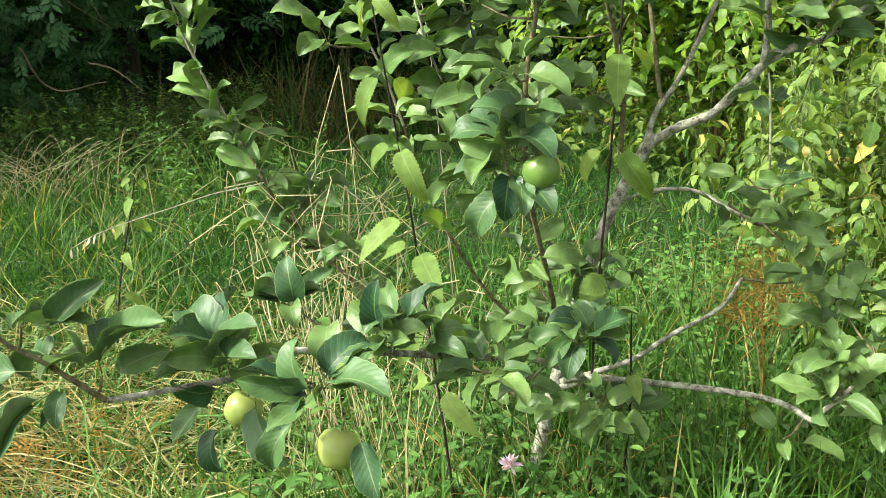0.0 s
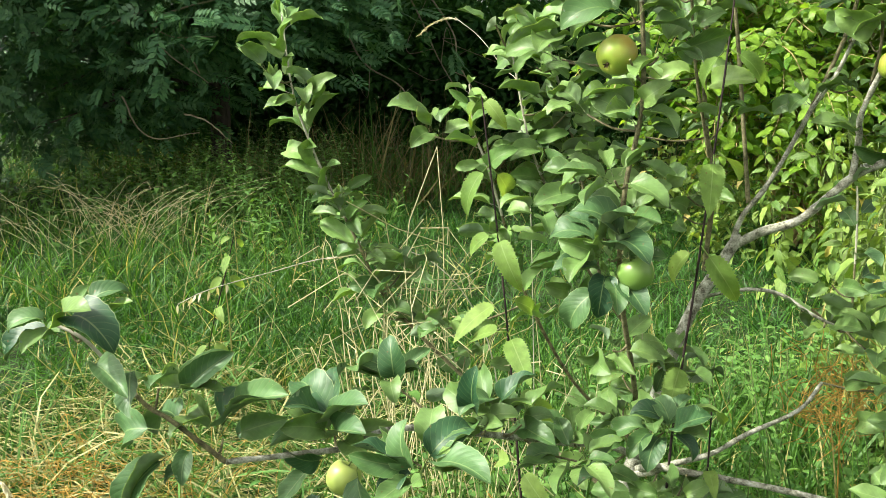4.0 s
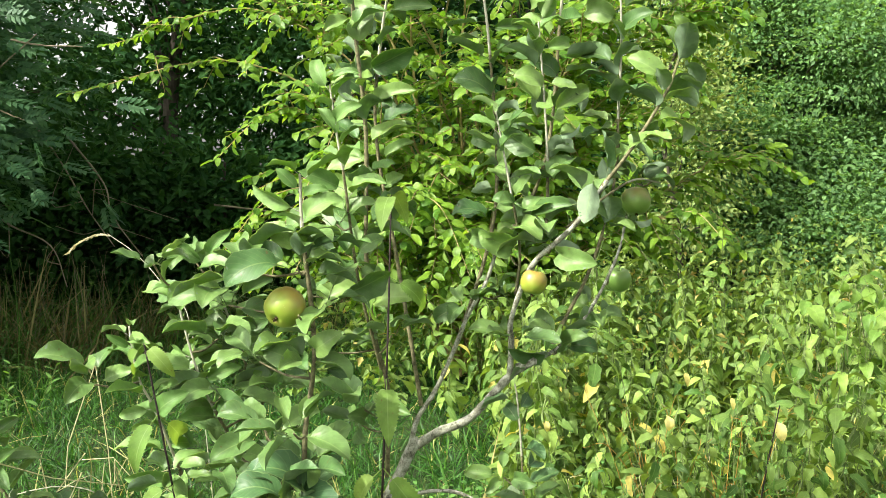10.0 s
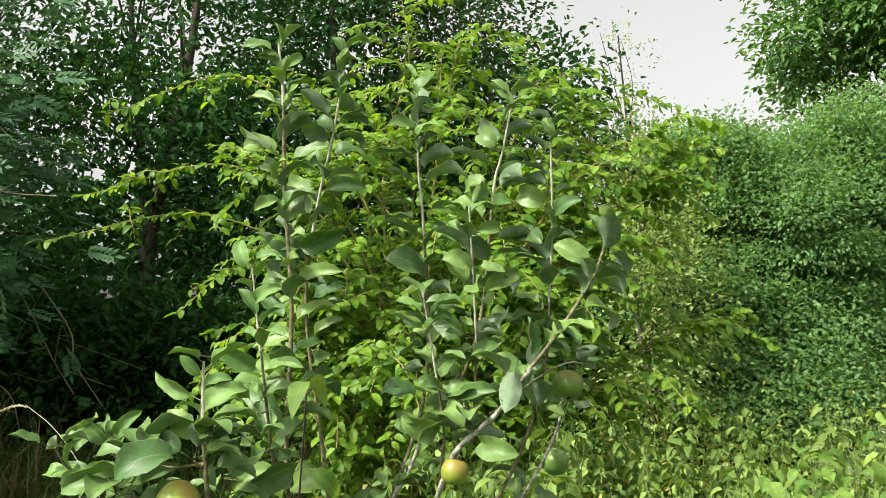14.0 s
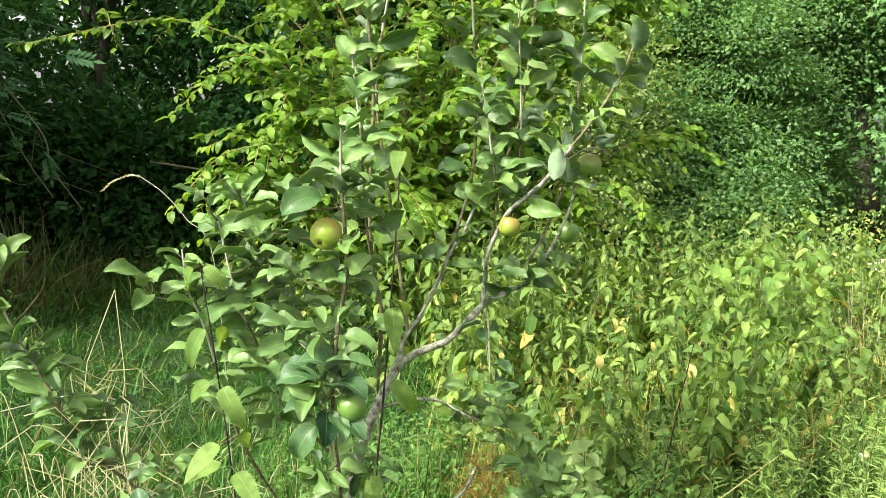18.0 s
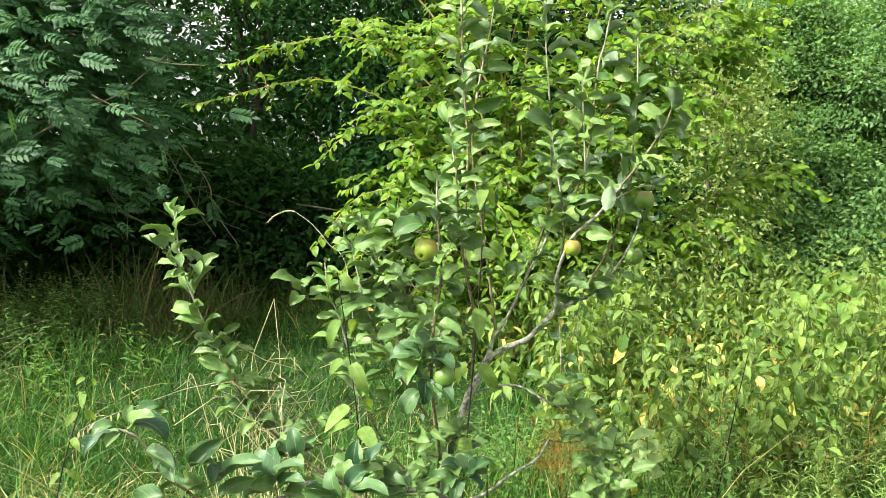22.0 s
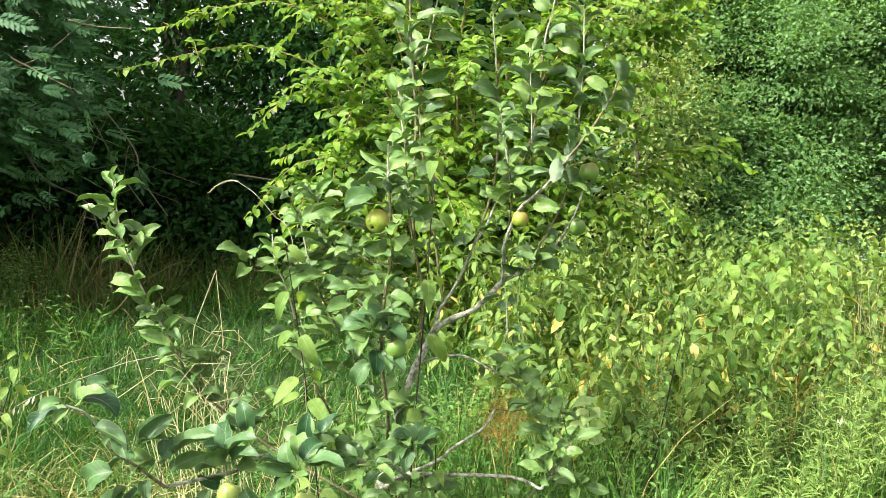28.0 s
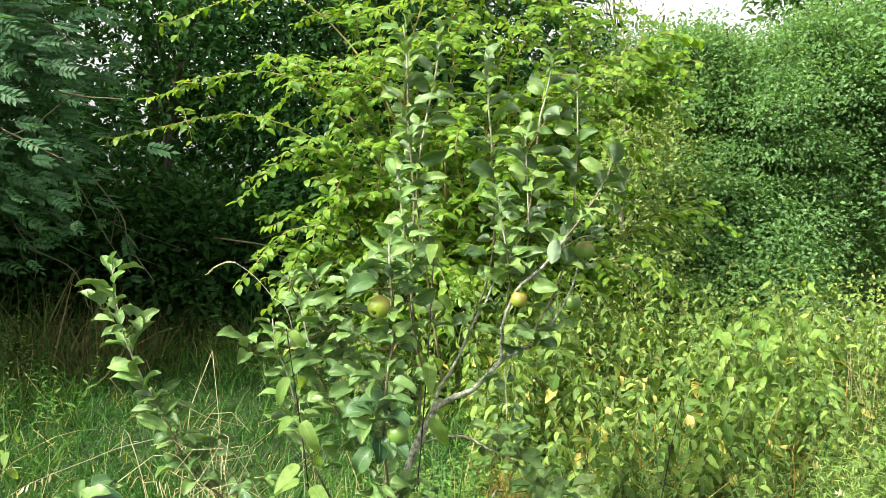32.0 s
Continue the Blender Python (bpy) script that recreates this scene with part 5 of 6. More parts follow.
# ---- nettles and herbs ----
def nettle_meshes(seed, height, pairs, size):
    """Stem and leaf pairs of one nettle that stands at the origin."""
    r = np.random.default_rng(seed)
    lean = r.normal(0, 0.10, 2)
    path = smooth_path([(0, 0, -0.02), (lean[0] * 0.3, lean[1] * 0.3, height * 0.45), (lean[0] * height, lean[1] * height, height)], 6)
    stem, fol = Heap(), Heap()
    tube(stem, path, 0.0035, 0.0015, 5)
    poses_out = []
    turn = r.uniform(0, 3.14)
    for k in range(pairs):
        s = 0.22 + 0.78 * (k / (pairs - 1)) ** 0.85
        p = path[int(s * (len(path) - 1))]
        turn += 1.57
        for sg in (0, math.pi):
            a = turn + sg + r.normal(0, 0.2)
            sz = size * (1.1 - 0.6 * s) * r.uniform(0.8, 1.2)
            go = np.array((math.cos(a), math.sin(a), r.uniform(-1.4, 0.15)))
            m = poses([p], [go], [np.array((math.cos(a) * 0.25, math.sin(a) * 0.25 - 0.3, 0.8)) + r.normal(0, 0.4, 3)], [sz])[0]
            poses_out.append(m)
    for k in range(16):
        i = int(r.uniform(0.45, 0.98) * (len(path) - 1))
        a = r.uniform(0, 6.28)
        go = np.array((math.cos(a) * 0.5, math.sin(a) * 0.5, -1.0))
        stem.stamp(NARROW_T[0], poses([path[i]], [go], [(math.cos(a), math.sin(a), 0.3)], [0.06]), 0)
    return stem, poses_out


def nettle_kind(seed, height, pairs, size, mat="nettle_leaf"):
    r = np.random.default_rng(seed + 500)
    stem, ps = nettle_meshes(seed, height, pairs, size)
    fol = Heap()
    for m in ps:
        fol.stamp(NETTLE_T[int(r.integers(3))], m[None], 0)
    return stem.mesh("nettle_stem", [M["green_stem"]]), fol.mesh("nettle_foliage", [M[mat]])


NETTLES = [nettle_kind(100 + k, 0.62 + 0.05 * k, 16 + k % 3, 0.124 + 0.010 * (k % 4)) for k in range(9)]
r = np.random.default_rng(77)


def in_patch(x, y):
    """Where the nettle bed stands."""
    return x > 0.55 + 0.10 * np.sin(y * 3) - 0.12 * (y - 1) and x < 1.3 + 0.80 * y and y > 1.12 - 0.05 * x


placed = 0
while placed < 296:
    x, y = r.uniform(0.2, 4.6), 1.05 + 3.6 * r.uniform(0, 1) ** 1.35
    if not in_patch(x, y):
        continue
    clump = math.sin(x * 4.7 + 1.5 * math.sin(y * 3.1)) * math.sin(y * 4.1 + 1.3 * math.sin(x * 2.9))
    if clump < r.uniform(-1.1, 0.1):
        continue
    stem_me, fol_me = NETTLES[int(r.integers(9))]
    s = r.uniform(0.82, 1.18) * (0.62 + 0.125 * min(y, 3.4)) * (0.97 + 0.14 * clump)
    ob = thing("nettle", "stinging nettle with yellowish green toothed leaves", "nettle", "nettles in the bed")
    part("stem", stem_me, None, ob)
    part("foliage", fol_me, None, ob)
    ob.matrix_basis = pose(x, y, float(ground_height(x, y)), r.normal(0, 11), r.normal(0, 11), r.uniform(0, 360)) @ Matrix.Scale(s, 4)
    placed += 1
# the far side of the bed and the growth round the shrub's foot
h = Heap()
for k in range(900):
    x, y = r.uniform(-0.8, 7.5), r.uniform(3.2, 9.0)
    if x > 0.8 + 1.2 * y or (y > 7.5 and x < 1) or (x < 0.4 and y < 4.2):
        continue
    _, ps = nettle_meshes(int(1000 + k % 40), r.uniform(0.5, 1.0), 7, 0.10)
    a = r.uniform(0, 6.28)
    rot = np.array([(math.cos(a), -math.sin(a), 0), (math.sin(a), math.cos(a), 0), (0, 0, 1)])
    ps = np.array(ps)
    ps = np.einsum("ij,kjl->kil", rot, ps)
    ps[:, :, 3] += (x, y, 0)
    h.stamp(KITE_T[k % 2], ps, 0)
tagged(part("far_nettles", h, [M["far_nettle"]]), "dense far nettles and weeds in front of the hedge", "weeds", kind="stuff")

# tall nettles with dark stems that grow up through the apple tree
SAW_T = [one_mat(leaf_template(34, 1, 0.20, 0.45, 1.0, d, f, 0.25, 0, 0.25, 0.10)) for d, f in ((1.1, 0.3), (1.5, 0.45), (0.7, 0.2))]
PALE = meshes_of(SAW_T, [M["pale_nettle"]], "pale_nettle_leaf")


def dark_nettle(pts, first, pairs, size, label):
    base = np.array(pts[0])
    root = thing("nettle", label, "nettle", at=tuple(base))
    path = smooth_path(pts, 6)
    hh = Heap()
    tube(hh, path, 0.0036, 0.0016, 6)
    stem = child_of(root, part("stem", hh, [M["black_stem"]]))
    turn = r.uniform(0, 3)
    for k in range(pairs):
        s = first + (1 - first) * k / max(1, pairs - 1)
        p = path[int(s * (len(path) - 1))]
        turn += 1.57
        for sg in (0, math.pi):
            a = turn + sg + r.normal(0, 0.25)
            m = poses([p], [(math.cos(a), math.sin(a), r.uniform(-1.3, -0.2))], [np.array((0, -0.8, 0.7)) + r.normal(0, 0.2, 3)], [size * (1.2 - 0.5 * s) * r.uniform(0.8, 1.15)])[0]
            ob = new("leaf", PALE[int(r.integers(3))])
            ob.parent = stem
            ob.matrix_basis = to_matrix(m)


DN = "tall nettle with a thin dark stem and pale toothed leaves"
dark_nettle([(-0.15, 0.14, 0.0), (-0.18, 0.13, 0.40), (-0.22, 0.13, 0.80), (-0.27, 0.13, 1.18)], 0.42, 7, 0.125, DN)
dark_nettle([(0.08, 0.25, 0.0), (0.09, 0.25, 0.50), (0.12, 0.25, 0.85), (0.145, 0.25, 1.18), (0.16, 0.26, 1.42)], 0.40, 5, 0.125, DN)
dark_nettle([(0.12, 0.22, 0.0), (0.16, 0.22, 0.35), (0.165, 0.22, 0.60)], 0.75, 2, 0.08, DN)
dark_nettle([(1.00, 1.0, 0.0), (1.05, 1.0, 0.29), (1.11, 1.0, 0.61), (1.15, 1.0, 0.80)], 0.6, 4, 0.07, DN)
dark_nettle([(-1.62, 1.0, 0.0), (-1.56, 1.0, 0.30), (-1.48, 1.0, 0.55), (-1.44, 1.0, 0.68)], 0.35, 5, 0.085, DN)

# bindweed that climbs over the nettles
def bindweed(x, y, low, high, vines, wide):
    bind = thing("bindweed", "bindweed with large light green heart-shaped leaves climbing over nettles", "climber", at=(x, y, 0))
    crown = Heap()
    at, go = [], []
    for k in range(vines):
        e = np.array((x + r.normal(0, wide), y + r.normal(0, wide * 0.9), r.uniform(low, high)))
        b = np.array((x + r.normal(0, wide * 0.8), y + r.normal(0, wide * 0.8), 0.0))
        q = smooth_path([b, b * 0.5 + e * 0.5 + r.normal(0, 0.06, 3), e, e + (r.normal(0, 0.08), -0.08, -0.06)], 6)
        wood = Heap()
        tube(wood, q, 0.0022, 0.0012, 4)
        child_of(bind, part("vine", wood, [M["green_stem"]]))
        for i in range(5, len(q), 2):
            at.append(q[i])
            go.append((r.normal(0, 0.8), -0.5 + r.normal(0, 0.6), r.uniform(-0.9, 0.0)))
    at, go = np.array(at), np.array(go)
    for q in (0, 1):
        crown.stamp(HEART_T[q], poses(at[q::2], go[q::2], np.array((0, -0.5, 1.0)) + r.normal(0, 0.35, (len(at[q::2]), 3)), 0.080 * r.uniform(0.5, 1.3, len(at[q::2]))), 0)
    child_of(bind, part("foliage", crown, [M["bind_leaf"]], kind="stuff"))


bindweed(2.03, 2.28, 0.35, 1.0, 26, 0.11)
bindweed(2.32, 1.75, 0.2, 0.42, 14, 0.14)

# yellowed leaves in the bed
YEL = meshes_of(HEART_T + NETTLE_T[:1], [M["yellow_leaf"]], "yellowed_leaf")
for k, (x, y, z, s) in enumerate(((1.34, 1.55, 0.60, 0.065), (0.95, 1.45, 0.66, 0.05), (1.02, 1.5, 0.80, 0.05), (1.77, 1.7, 0.444, 0.055), (1.95, 1.6, 0.367, 0.055), (1.17, 1.5, 0.71, 0.045), (1.51, 1.2, 0.365, 0.05), (0.51, 1.0, 0.78, 0.028))):
    ob = new("yellow_leaf", YEL[k % 3])
    ob.matrix_basis = to_matrix(poses([(x, y, z)], [(0.2, -0.4, -0.9)], [(0.1, -1, 0.4)], [s])[0])
    tagged(ob, "yellowed dying leaf hanging in the nettle bed", "leaf")


curled = new("leaf", meshes_of(HEART_T[:1], [M["cream"]], "cream_leaf")[0])
curled.parent = trunk
curled.matrix_basis = to_matrix(poses([(0.015, 0.035, 0.925)], [(0.9, -0.3, -0.25)], [(0.1, -0.5, 0.8)], [0.055])[0])
tagged(curled, "curled cream-yellow dying leaf")


def herb(name, label, at, height, stems, leaf, mat, size, seed, spread=0.10, whorl=14, stem_m="green_stem"):
    """A clump of upright stems with narrow leaves all the way up."""
    q = np.random.default_rng(seed)
    root = thing(name, label, "plant", at=at)
    wood, fol = Heap(), Heap()
    for k in range(stems):
        b = np.array(at) + (q.normal(0, spread), q.normal(0, spread), 0)
        e = b + (q.normal(0, 0.10), q.normal(0, 0.10), height * q.uniform(0.7, 1.1))
        p = smooth_path([b, b * 0.5 + e * 0.5 + q.normal(0, 0.02, 3), e], 8)
        wood = Heap()
        tube(wood, p, 0.003, 0.001, 4)
        child_of(root, part("stem", wood, [M[stem_m]]))
        n = whorl
        i = np.linspace(3, len(p) - 1, n).astype(int)
        a = np.arange(n) * 2.4 + q.uniform(0, 6)
        d = np.stack([np.cos(a), np.sin(a), q.uniform(0.1, 0.7, n)], -1)
        fol.stamp(leaf[k % len(leaf)], poses(p[i], d, np.array((0, 0, 1.0)) + q.normal(0, 0.2, (n, 3)), size * np.linspace(1.15, 0.55, n)), 0)
    child_of(root, part("foliage", fol, [M[mat]], kind="stuff"))
    return root


WH = "willowherb clump with narrow green leaves"
for k, (x, y, ht, n) in enumerate(((-2.9, 3.3, 0.50, 7), (-3.2, 3.8, 0.6, 8), (-2.6, 3.9, 0.5, 6), (-3.7, 4.4, 0.6, 8), (-3.3, 5.2, 0.6, 8))):
    herb("willowherb", WH, (x, y, 0), ht, n, HERB_T, "herb_leaf", 0.10, 200 + k, 0.12, 16)
TW = "thin-leaved pale green weed clump in long grass"
for k, (x, y, ht, n) in enumerate(((1.45, 1.0, 0.50, 9), (1.75, 1.2, 0.5, 9), (1.2, 0.85, 0.40, 8), (1.95, 1.5, 0.45, 8), (1.6, 0.7, 0.36, 8), (1.0, 1.15, 0.45, 7), (2.3, 1.7, 0.5, 8), (1.3, 1.3, 0.55, 7), (1.9, 1.0, 0.5, 9), (2.15, 1.25, 0.55, 9), (1.7, 0.95, 0.42, 9), (1.35, 0.62, 0.34, 8), (2.45, 1.5, 0.5, 9), (1.55, 1.35, 0.5, 8), (1.1, 0.6, 0.34, 8))):
    herb("weed_clump", TW, (x, y, 0), ht, n, NARROW_T, "pale_weed", 0.085, 220 + k, 0.10, 22)
for k in range(22):
    x = r.uniform(1.05, 2.7)
    y = r.uniform(0.45, 0.85) + 0.38 * (x - 1.0)
    herb("weed_clump", "feathery pale green weed with fine leaves up its stems", (x, y, 0), r.uniform(0.3, 0.74), 5, NARROW_T, "pale_weed", 0.066, 620 + k, 0.09, 30)
sap = thing("sapling", "small sapling with pale rounded leaves catching the sun", "plant", at=(0.75, 0.78, 0))
hh = Heap()
tube(hh, smooth_path([(0.75, 0.78, 0), (0.74, 0.775, 0.3), (0.734, 0.77, 0.54)], 6), 0.003, 0.0015, 5)
stem = child_of(sap, part("stem", hh, [M["green_stem"]]))
SAPLEAF = meshes_of(HEART_T, [M["sapling_leaf"]], "sapling_leaf")
for k in range(13):
    a, z = 2.4 * k, 0.38 + 0.013 * k
    ob = new("leaf", SAPLEAF[k % 2])
    ob.parent = stem
    ob.matrix_basis = to_matrix(poses([(0.735, 0.77, z)], [(math.cos(a), math.sin(a) - 0.2, r.uniform(-0.1, 0.5))], [np.array((0.1, -0.6, 0.8)) + r.normal(0, 0.25, 3)], [0.072 * r.uniform(0.75, 1.1)])[0])
SAP = "small sapling with rounded pale leaves in the grass"
for k, (x, y, ht) in enumerate(((0.70, 0.80, 0.46), (0.78, 0.86, 0.40), (0.46, 0.75, 0.36))):
    herb("sapling", SAP, (x, y, 0), ht, 3, SHRUB_T, "bind_leaf", 0.075, 240 + k, 0.04, 6)
herb("sapling", "small herb with grey-green leaves on a thin stem", (-0.50, 0.09, 0), 0.66, 2, SHRUB_T, "herb_leaf", 0.06, 250, 0.02, 6)
BR = "creeping bramble and herb growth with small green leaves"
for k in range(40):
    x, y = r.uniform(-0.2, 1.9), r.uniform(0.6, 1.9)
    herb("low_herb", BR, (x, y, 0), r.uniform(0.3, 0.62), 6, SHRUB_T, "herb_leaf", 0.046, 300 + k, 0.12, 13)
# the oak's darker green on these weeds stands in for the wood's shade
for k in range(46):
    x = r.uniform(-7.5, 2.0)
    y = r.uniform(5.6, 8.6) - (1.5 if x < -4 else 0)
    herb("edge_herb", "leafy green weed at the shaded foot of the wood", (x, y, 0), r.uniform(0.4, 0.9), 5, SHRUB_T, "oak_and_shaded_weed_leaf", 0.10, 420 + k, 0.18, 9)
for k in range(14):
    herb("bramble", "leafy bramble mound before the shaded wood", (r.uniform(-4.7, -3.3), r.uniform(4.7, 5.6), 0), r.uniform(0.45, 0.75), 11, SHRUB_T, "herb_leaf", 0.072, 720 + k, 0.20, 17)
# these brambles also take the oak green, darkened as shade would do
for k in range(11):
    herb("bramble", "bramble clump by the rough grass, leaves coloured darker for shade", (r.uniform(-5.6, -3.6), r.uniform(3.0, 4.6), 0), r.uniform(0.4, 0.75), 6, SHRUB_T, "oak_and_shaded_weed_leaf", 0.08, 480 + k, 0.16, 10)
for k in range(26):
    herb("low_herb", BR, (r.uniform(-0.45, 0.7), r.uniform(0.0, 0.7), 0), r.uniform(0.25, 0.48), 6, SHRUB_T, "herb_leaf", 0.046, 340 + k, 0.10, 12)
for k in range(6):
    herb("silver_bush", "low silvery blue-green bush beyond the nettle bed", (4.05 + r.normal(0, 0.15), 5.45 + r.normal(0, 0.15), 0.0), 0.72, 6, HERB_T, "silver_leaf", 0.08, 360 + k, 0.1, 14)
for k in range(6):
    herb("dry_weed", "brown dried weed stand at the edge of the nettle bed", (2.74 + r.normal(0, 0.16), 3.2 + r.normal(0, 0.2), 0.0), r.uniform(0.6, 0.85), 5, HERB_T, "dead_grass", 0.05, 370 + k, 0.10, 14, "dry_stem")


for k in range(16):
    herb("weed_clump", "tall feathery yellow-green weed beyond the nettle bed", (r.uniform(2.6, 3.7), r.uniform(2.1, 3.3), 0), r.uniform(0.5, 0.72), 6, NARROW_T, "pale_weed", 0.075, 660 + k, 0.12, 24)
for k in range(5):
    herb("rusty_weed", "yellow-brown withered weed beyond the nettle bed", (r.uniform(2.7, 3.5), r.uniform(2.3, 3.1), 0), r.uniform(0.5, 0.7), 5, NARROW_T, "rust", 0.04, 690 + k, 0.08, 20, "dry_stem")

# ---- white umbels ----
hog = thing("hogweed", "hogweed with flat white flower heads beside a silvery bush", "plant", at=(4.0, 4.6, 0))
for k, (x, y, z, s) in enumerate(((3.94, 4.55, 0.61, 0.10), (4.10, 4.6, 0.64, 0.12), (4.22, 4.65, 0.60, 0.11), (4.02, 4.7, 0.55, 0.09))):
    hh, fl = Heap(), Heap()
    tube(hh, smooth_path([(4.0, 4.6, 0), (x * 0.5 + 2.0, y * 0.5 + 2.3, z * 0.55), (x, y, z - 0.03)], 5), 0.006, 0.003, 5)
    stem = child_of(hog, part("stem", hh, [M["green_stem"]]))
    a, d = r.uniform(0, 6.28, 90), np.sqrt(r.uniform(0, 1, 90)) * s
    p = np.stack([x + d * np.cos(a), y + d * np.sin(a), z - d * d * 1.5], -1)
    fl.stamp(SMALL_T[0], poses(p, r.normal(0, 1, (90, 3)) * (1, 1, 0.2), np.array((0, -0.2, 1.0)) + r.normal(0, 0.2, (90, 3)), np.full(90, 0.03)), 0)
    child_of(hog, part("flower_head", fl, [M["white"]], label="white flower head"))


# ---- dry stalks ----
def stalks(name, label, at, n, height, spread, lean, mat, seed, r0=0.0016, fan=0.15):
    q = np.random.default_rng(seed)
    hh = Heap()
    for k in range(n):
        b = np.array(at) + (q.normal(0, spread), q.normal(0, spread), 0)
        e = b + (q.normal(lean, fan), q.normal(0, fan), height * q.uniform(0.55, 1.1))
        m = b * 0.5 + e * 0.5 + q.normal(0, 0.03, 3) + (0, 0, 0.05)
        tube(hh, smooth_path([b, m, e, e + (e - m) * 0.25 + (q.normal(0, 0.03), q.normal(0, 0.03), q.uniform(-0.05, -0.01))], 4), r0, r0 * 0.5, 4)
    return tagged(part(name, hh, [M[mat]]), label, "dry stalks", kind="stuff")


q = np.random.default_rng(401)
hh = Heap()
for k in range(55):
    c = np.array((-0.56, 0.52, 0.64)) + q.normal(0, 1, 3) * (0.12, 0.10, 0.12)
    d = unit(q.normal(0, 1, 3) * (1.0, 0.8, 0.75)) * q.uniform(0.05, 0.17)
    kink = c + q.normal(0, 0.018, 3) + (0, 0, 0.02)
    tube(hh, [c - d, kink, c + d * q.uniform(0.6, 1.1) + (0, 0, q.uniform(-0.06, 0.02))], 0.0014, 0.0009, 4)
for k in range(26):
    b0 = np.array((-0.56, 0.52, 0)) + q.normal(0, 0.07, 3) * (1, 1, 0)
    e = b0 + (q.normal(0, 0.13), q.normal(0, 0.10), q.uniform(0.45, 0.78))
    tube(hh, smooth_path([b0, b0 * 0.5 + e * 0.5 + q.normal(0, 0.03, 3), e, e + (q.normal(0, 0.07), q.normal(0, 0.05), q.uniform(-0.12, 0.0))], 4), 0.0018, 0.0010, 4)
tagged(part("dry_stalks", hh, [M["dry_stem"]]), "crisscross tangle of pale dry stalks beside the apple tree", "dry stalks", kind="stuff")
stalks("dry_stalks", "tangle of dry tan grass stalks before the wood", (-4.0, 3.35, 0), 90, 0.42, 0.28, 0.1, "dry_stem", 407, 0.0022, 0.30)
stalks("dry_stalks", "tangle of dry brown stalks at the wood's foot", (-2.9, 5.9, 0), 45, 0.9, 0.35, 0.0, "twig", 408, 0.002)
stalks("dry_stalks", "thin bent dry stalks among the grass", (-0.30, 0.35, 0), 16, 0.72, 0.14, 0.0, "dry_stem", 402, 0.0012)
stalks("dry_stalks", "dry bent stalks in the nettle bed", (1.25, 1.5, 0), 22, 0.45, 0.16, 0.03, "dry_stem", 403, 0.0013, 0.09)
for k, (x, y) in enumerate(((1.2, 1.25), (1.15, 1.6), (1.75, 1.45), (0.95, 1.9), (1.6, 2.1), (2.3, 1.9), (0.85, 1.35), (1.45, 1.35))):
    stalks("dry_stalks", "rust-brown dead stems standing between the nettles", (x, y, 0), 9, 0.56, 0.09, 0.03, "rust", 410 + k, 0.0018)
q = np.random.default_rng(404)
hh = Heap()
for k in range(170):
    c = np.array((0.40, 0.54, 0.54)) + q.normal(0, 1, 3) * (0.046, 0.045, 0.055)
    d = unit(q.normal(0, 1, 3) * (1, 0.8, 1.2)) * 0.035
    tube(hh, smooth_path([c - d, c + q.normal(0, 0.012, 3), c + d], 3), 0.0012, 0.0008, 3)
tube(hh, smooth_path([(0.43, 0.55, 0), (0.42, 0.54, 0.25), (0.40, 0.52, 0.62)], 4), 0.003, 0.0015, 5)
tagged(part("rusty_plant", hh, [M["rust"]]), "rust-brown dried plant with fine tangled stems", "dry plant")
hh = Heap()
for k in range(390):
    c = np.array((-1.42, 0.14, 0.15)) + q.normal(0, 1, 3) * (0.17, 0.13, 0.050)
    d = unit(q.normal(0, 1, 3) * (1, 0.8, 0.7)) * q.uniform(0.018, 0.05)
    tube(hh, smooth_path([c - d, c + q.normal(0, 0.012, 3), c + d], 3), 0.0011, 0.0007, 3)
tagged(part("rusty_plant", hh, [M["rust"]]), "mat of rust-orange withered weed lying in the straw", "dry plant", kind="stuff")
gs = thing("grass_stem", "bleached grass with a drooping feathery head over the straw", "grass", at=(-1.55, -0.05, 0))
hh, sh = Heap(), Heap()
p = smooth_path([(-1.55, -0.05, 0.0), (-1.50, -0.07, 0.24), (-1.384, -0.10, 0.335), (-1.325, -0.10, 0.331), (-1.291, -0.10, 0.287), (-1.282, -0.10, 0.215)], 7)
tube(hh, p, 0.0018, 0.0009, 5)
i = np.linspace(len(p) * 0.6, len(p) - 1, 120).astype(int)
sh.stamp(HERB_T[0], poses(p[i], unit(np.gradient(p, axis=0))[i] + q.normal(0, 0.28, (120, 3)), q.normal(0, 1, (120, 3)), np.full(120, 0.016)), 0)
child_of(gs, part("stem", hh, [M["dry_stem"]]))
child_of(gs, part("seed_head", sh, [M["seed"]]))
stalks("rusty_plant", "rust-brown dried stems low in the straw", (-1.25, 0.28, 0.0), 45, 0.22, 0.16, 0.0, "rust", 405, 0.0009)
stalks("dry_stalks", "orange-brown dead stems below the low branch", (0.02, 0.15, 0.0), 14, 0.36, 0.05, 0.02, "rust", 406, 0.0014)

# a bent straw and a leaning pale grass stem
hh = Heap()
tube(hh, [(-0.80, 0.8, 0.0), (-0.76, 0.8, 0.45), (-0.713, 0.8, 0.812), (-0.630, 0.8, 1.02)], 0.0017, 0.0014, 5, cap=False)
tube(hh, [(-0.630, 0.8, 1.02), (-0.612, 0.8, 0.80), (-0.605, 0.8, 0.49), (-0.60, 0.8, 0.30)], 0.0014, 0.0010, 5)
tagged(part("bent_straw", hh, [M["dry_stem"]]), "tall dry straw snapped over at its top", "dry stalk")
lean = thing("grass_stem", "long pale grass stem leaning across the path", "grass", at=(-0.45, 0.75, 0))
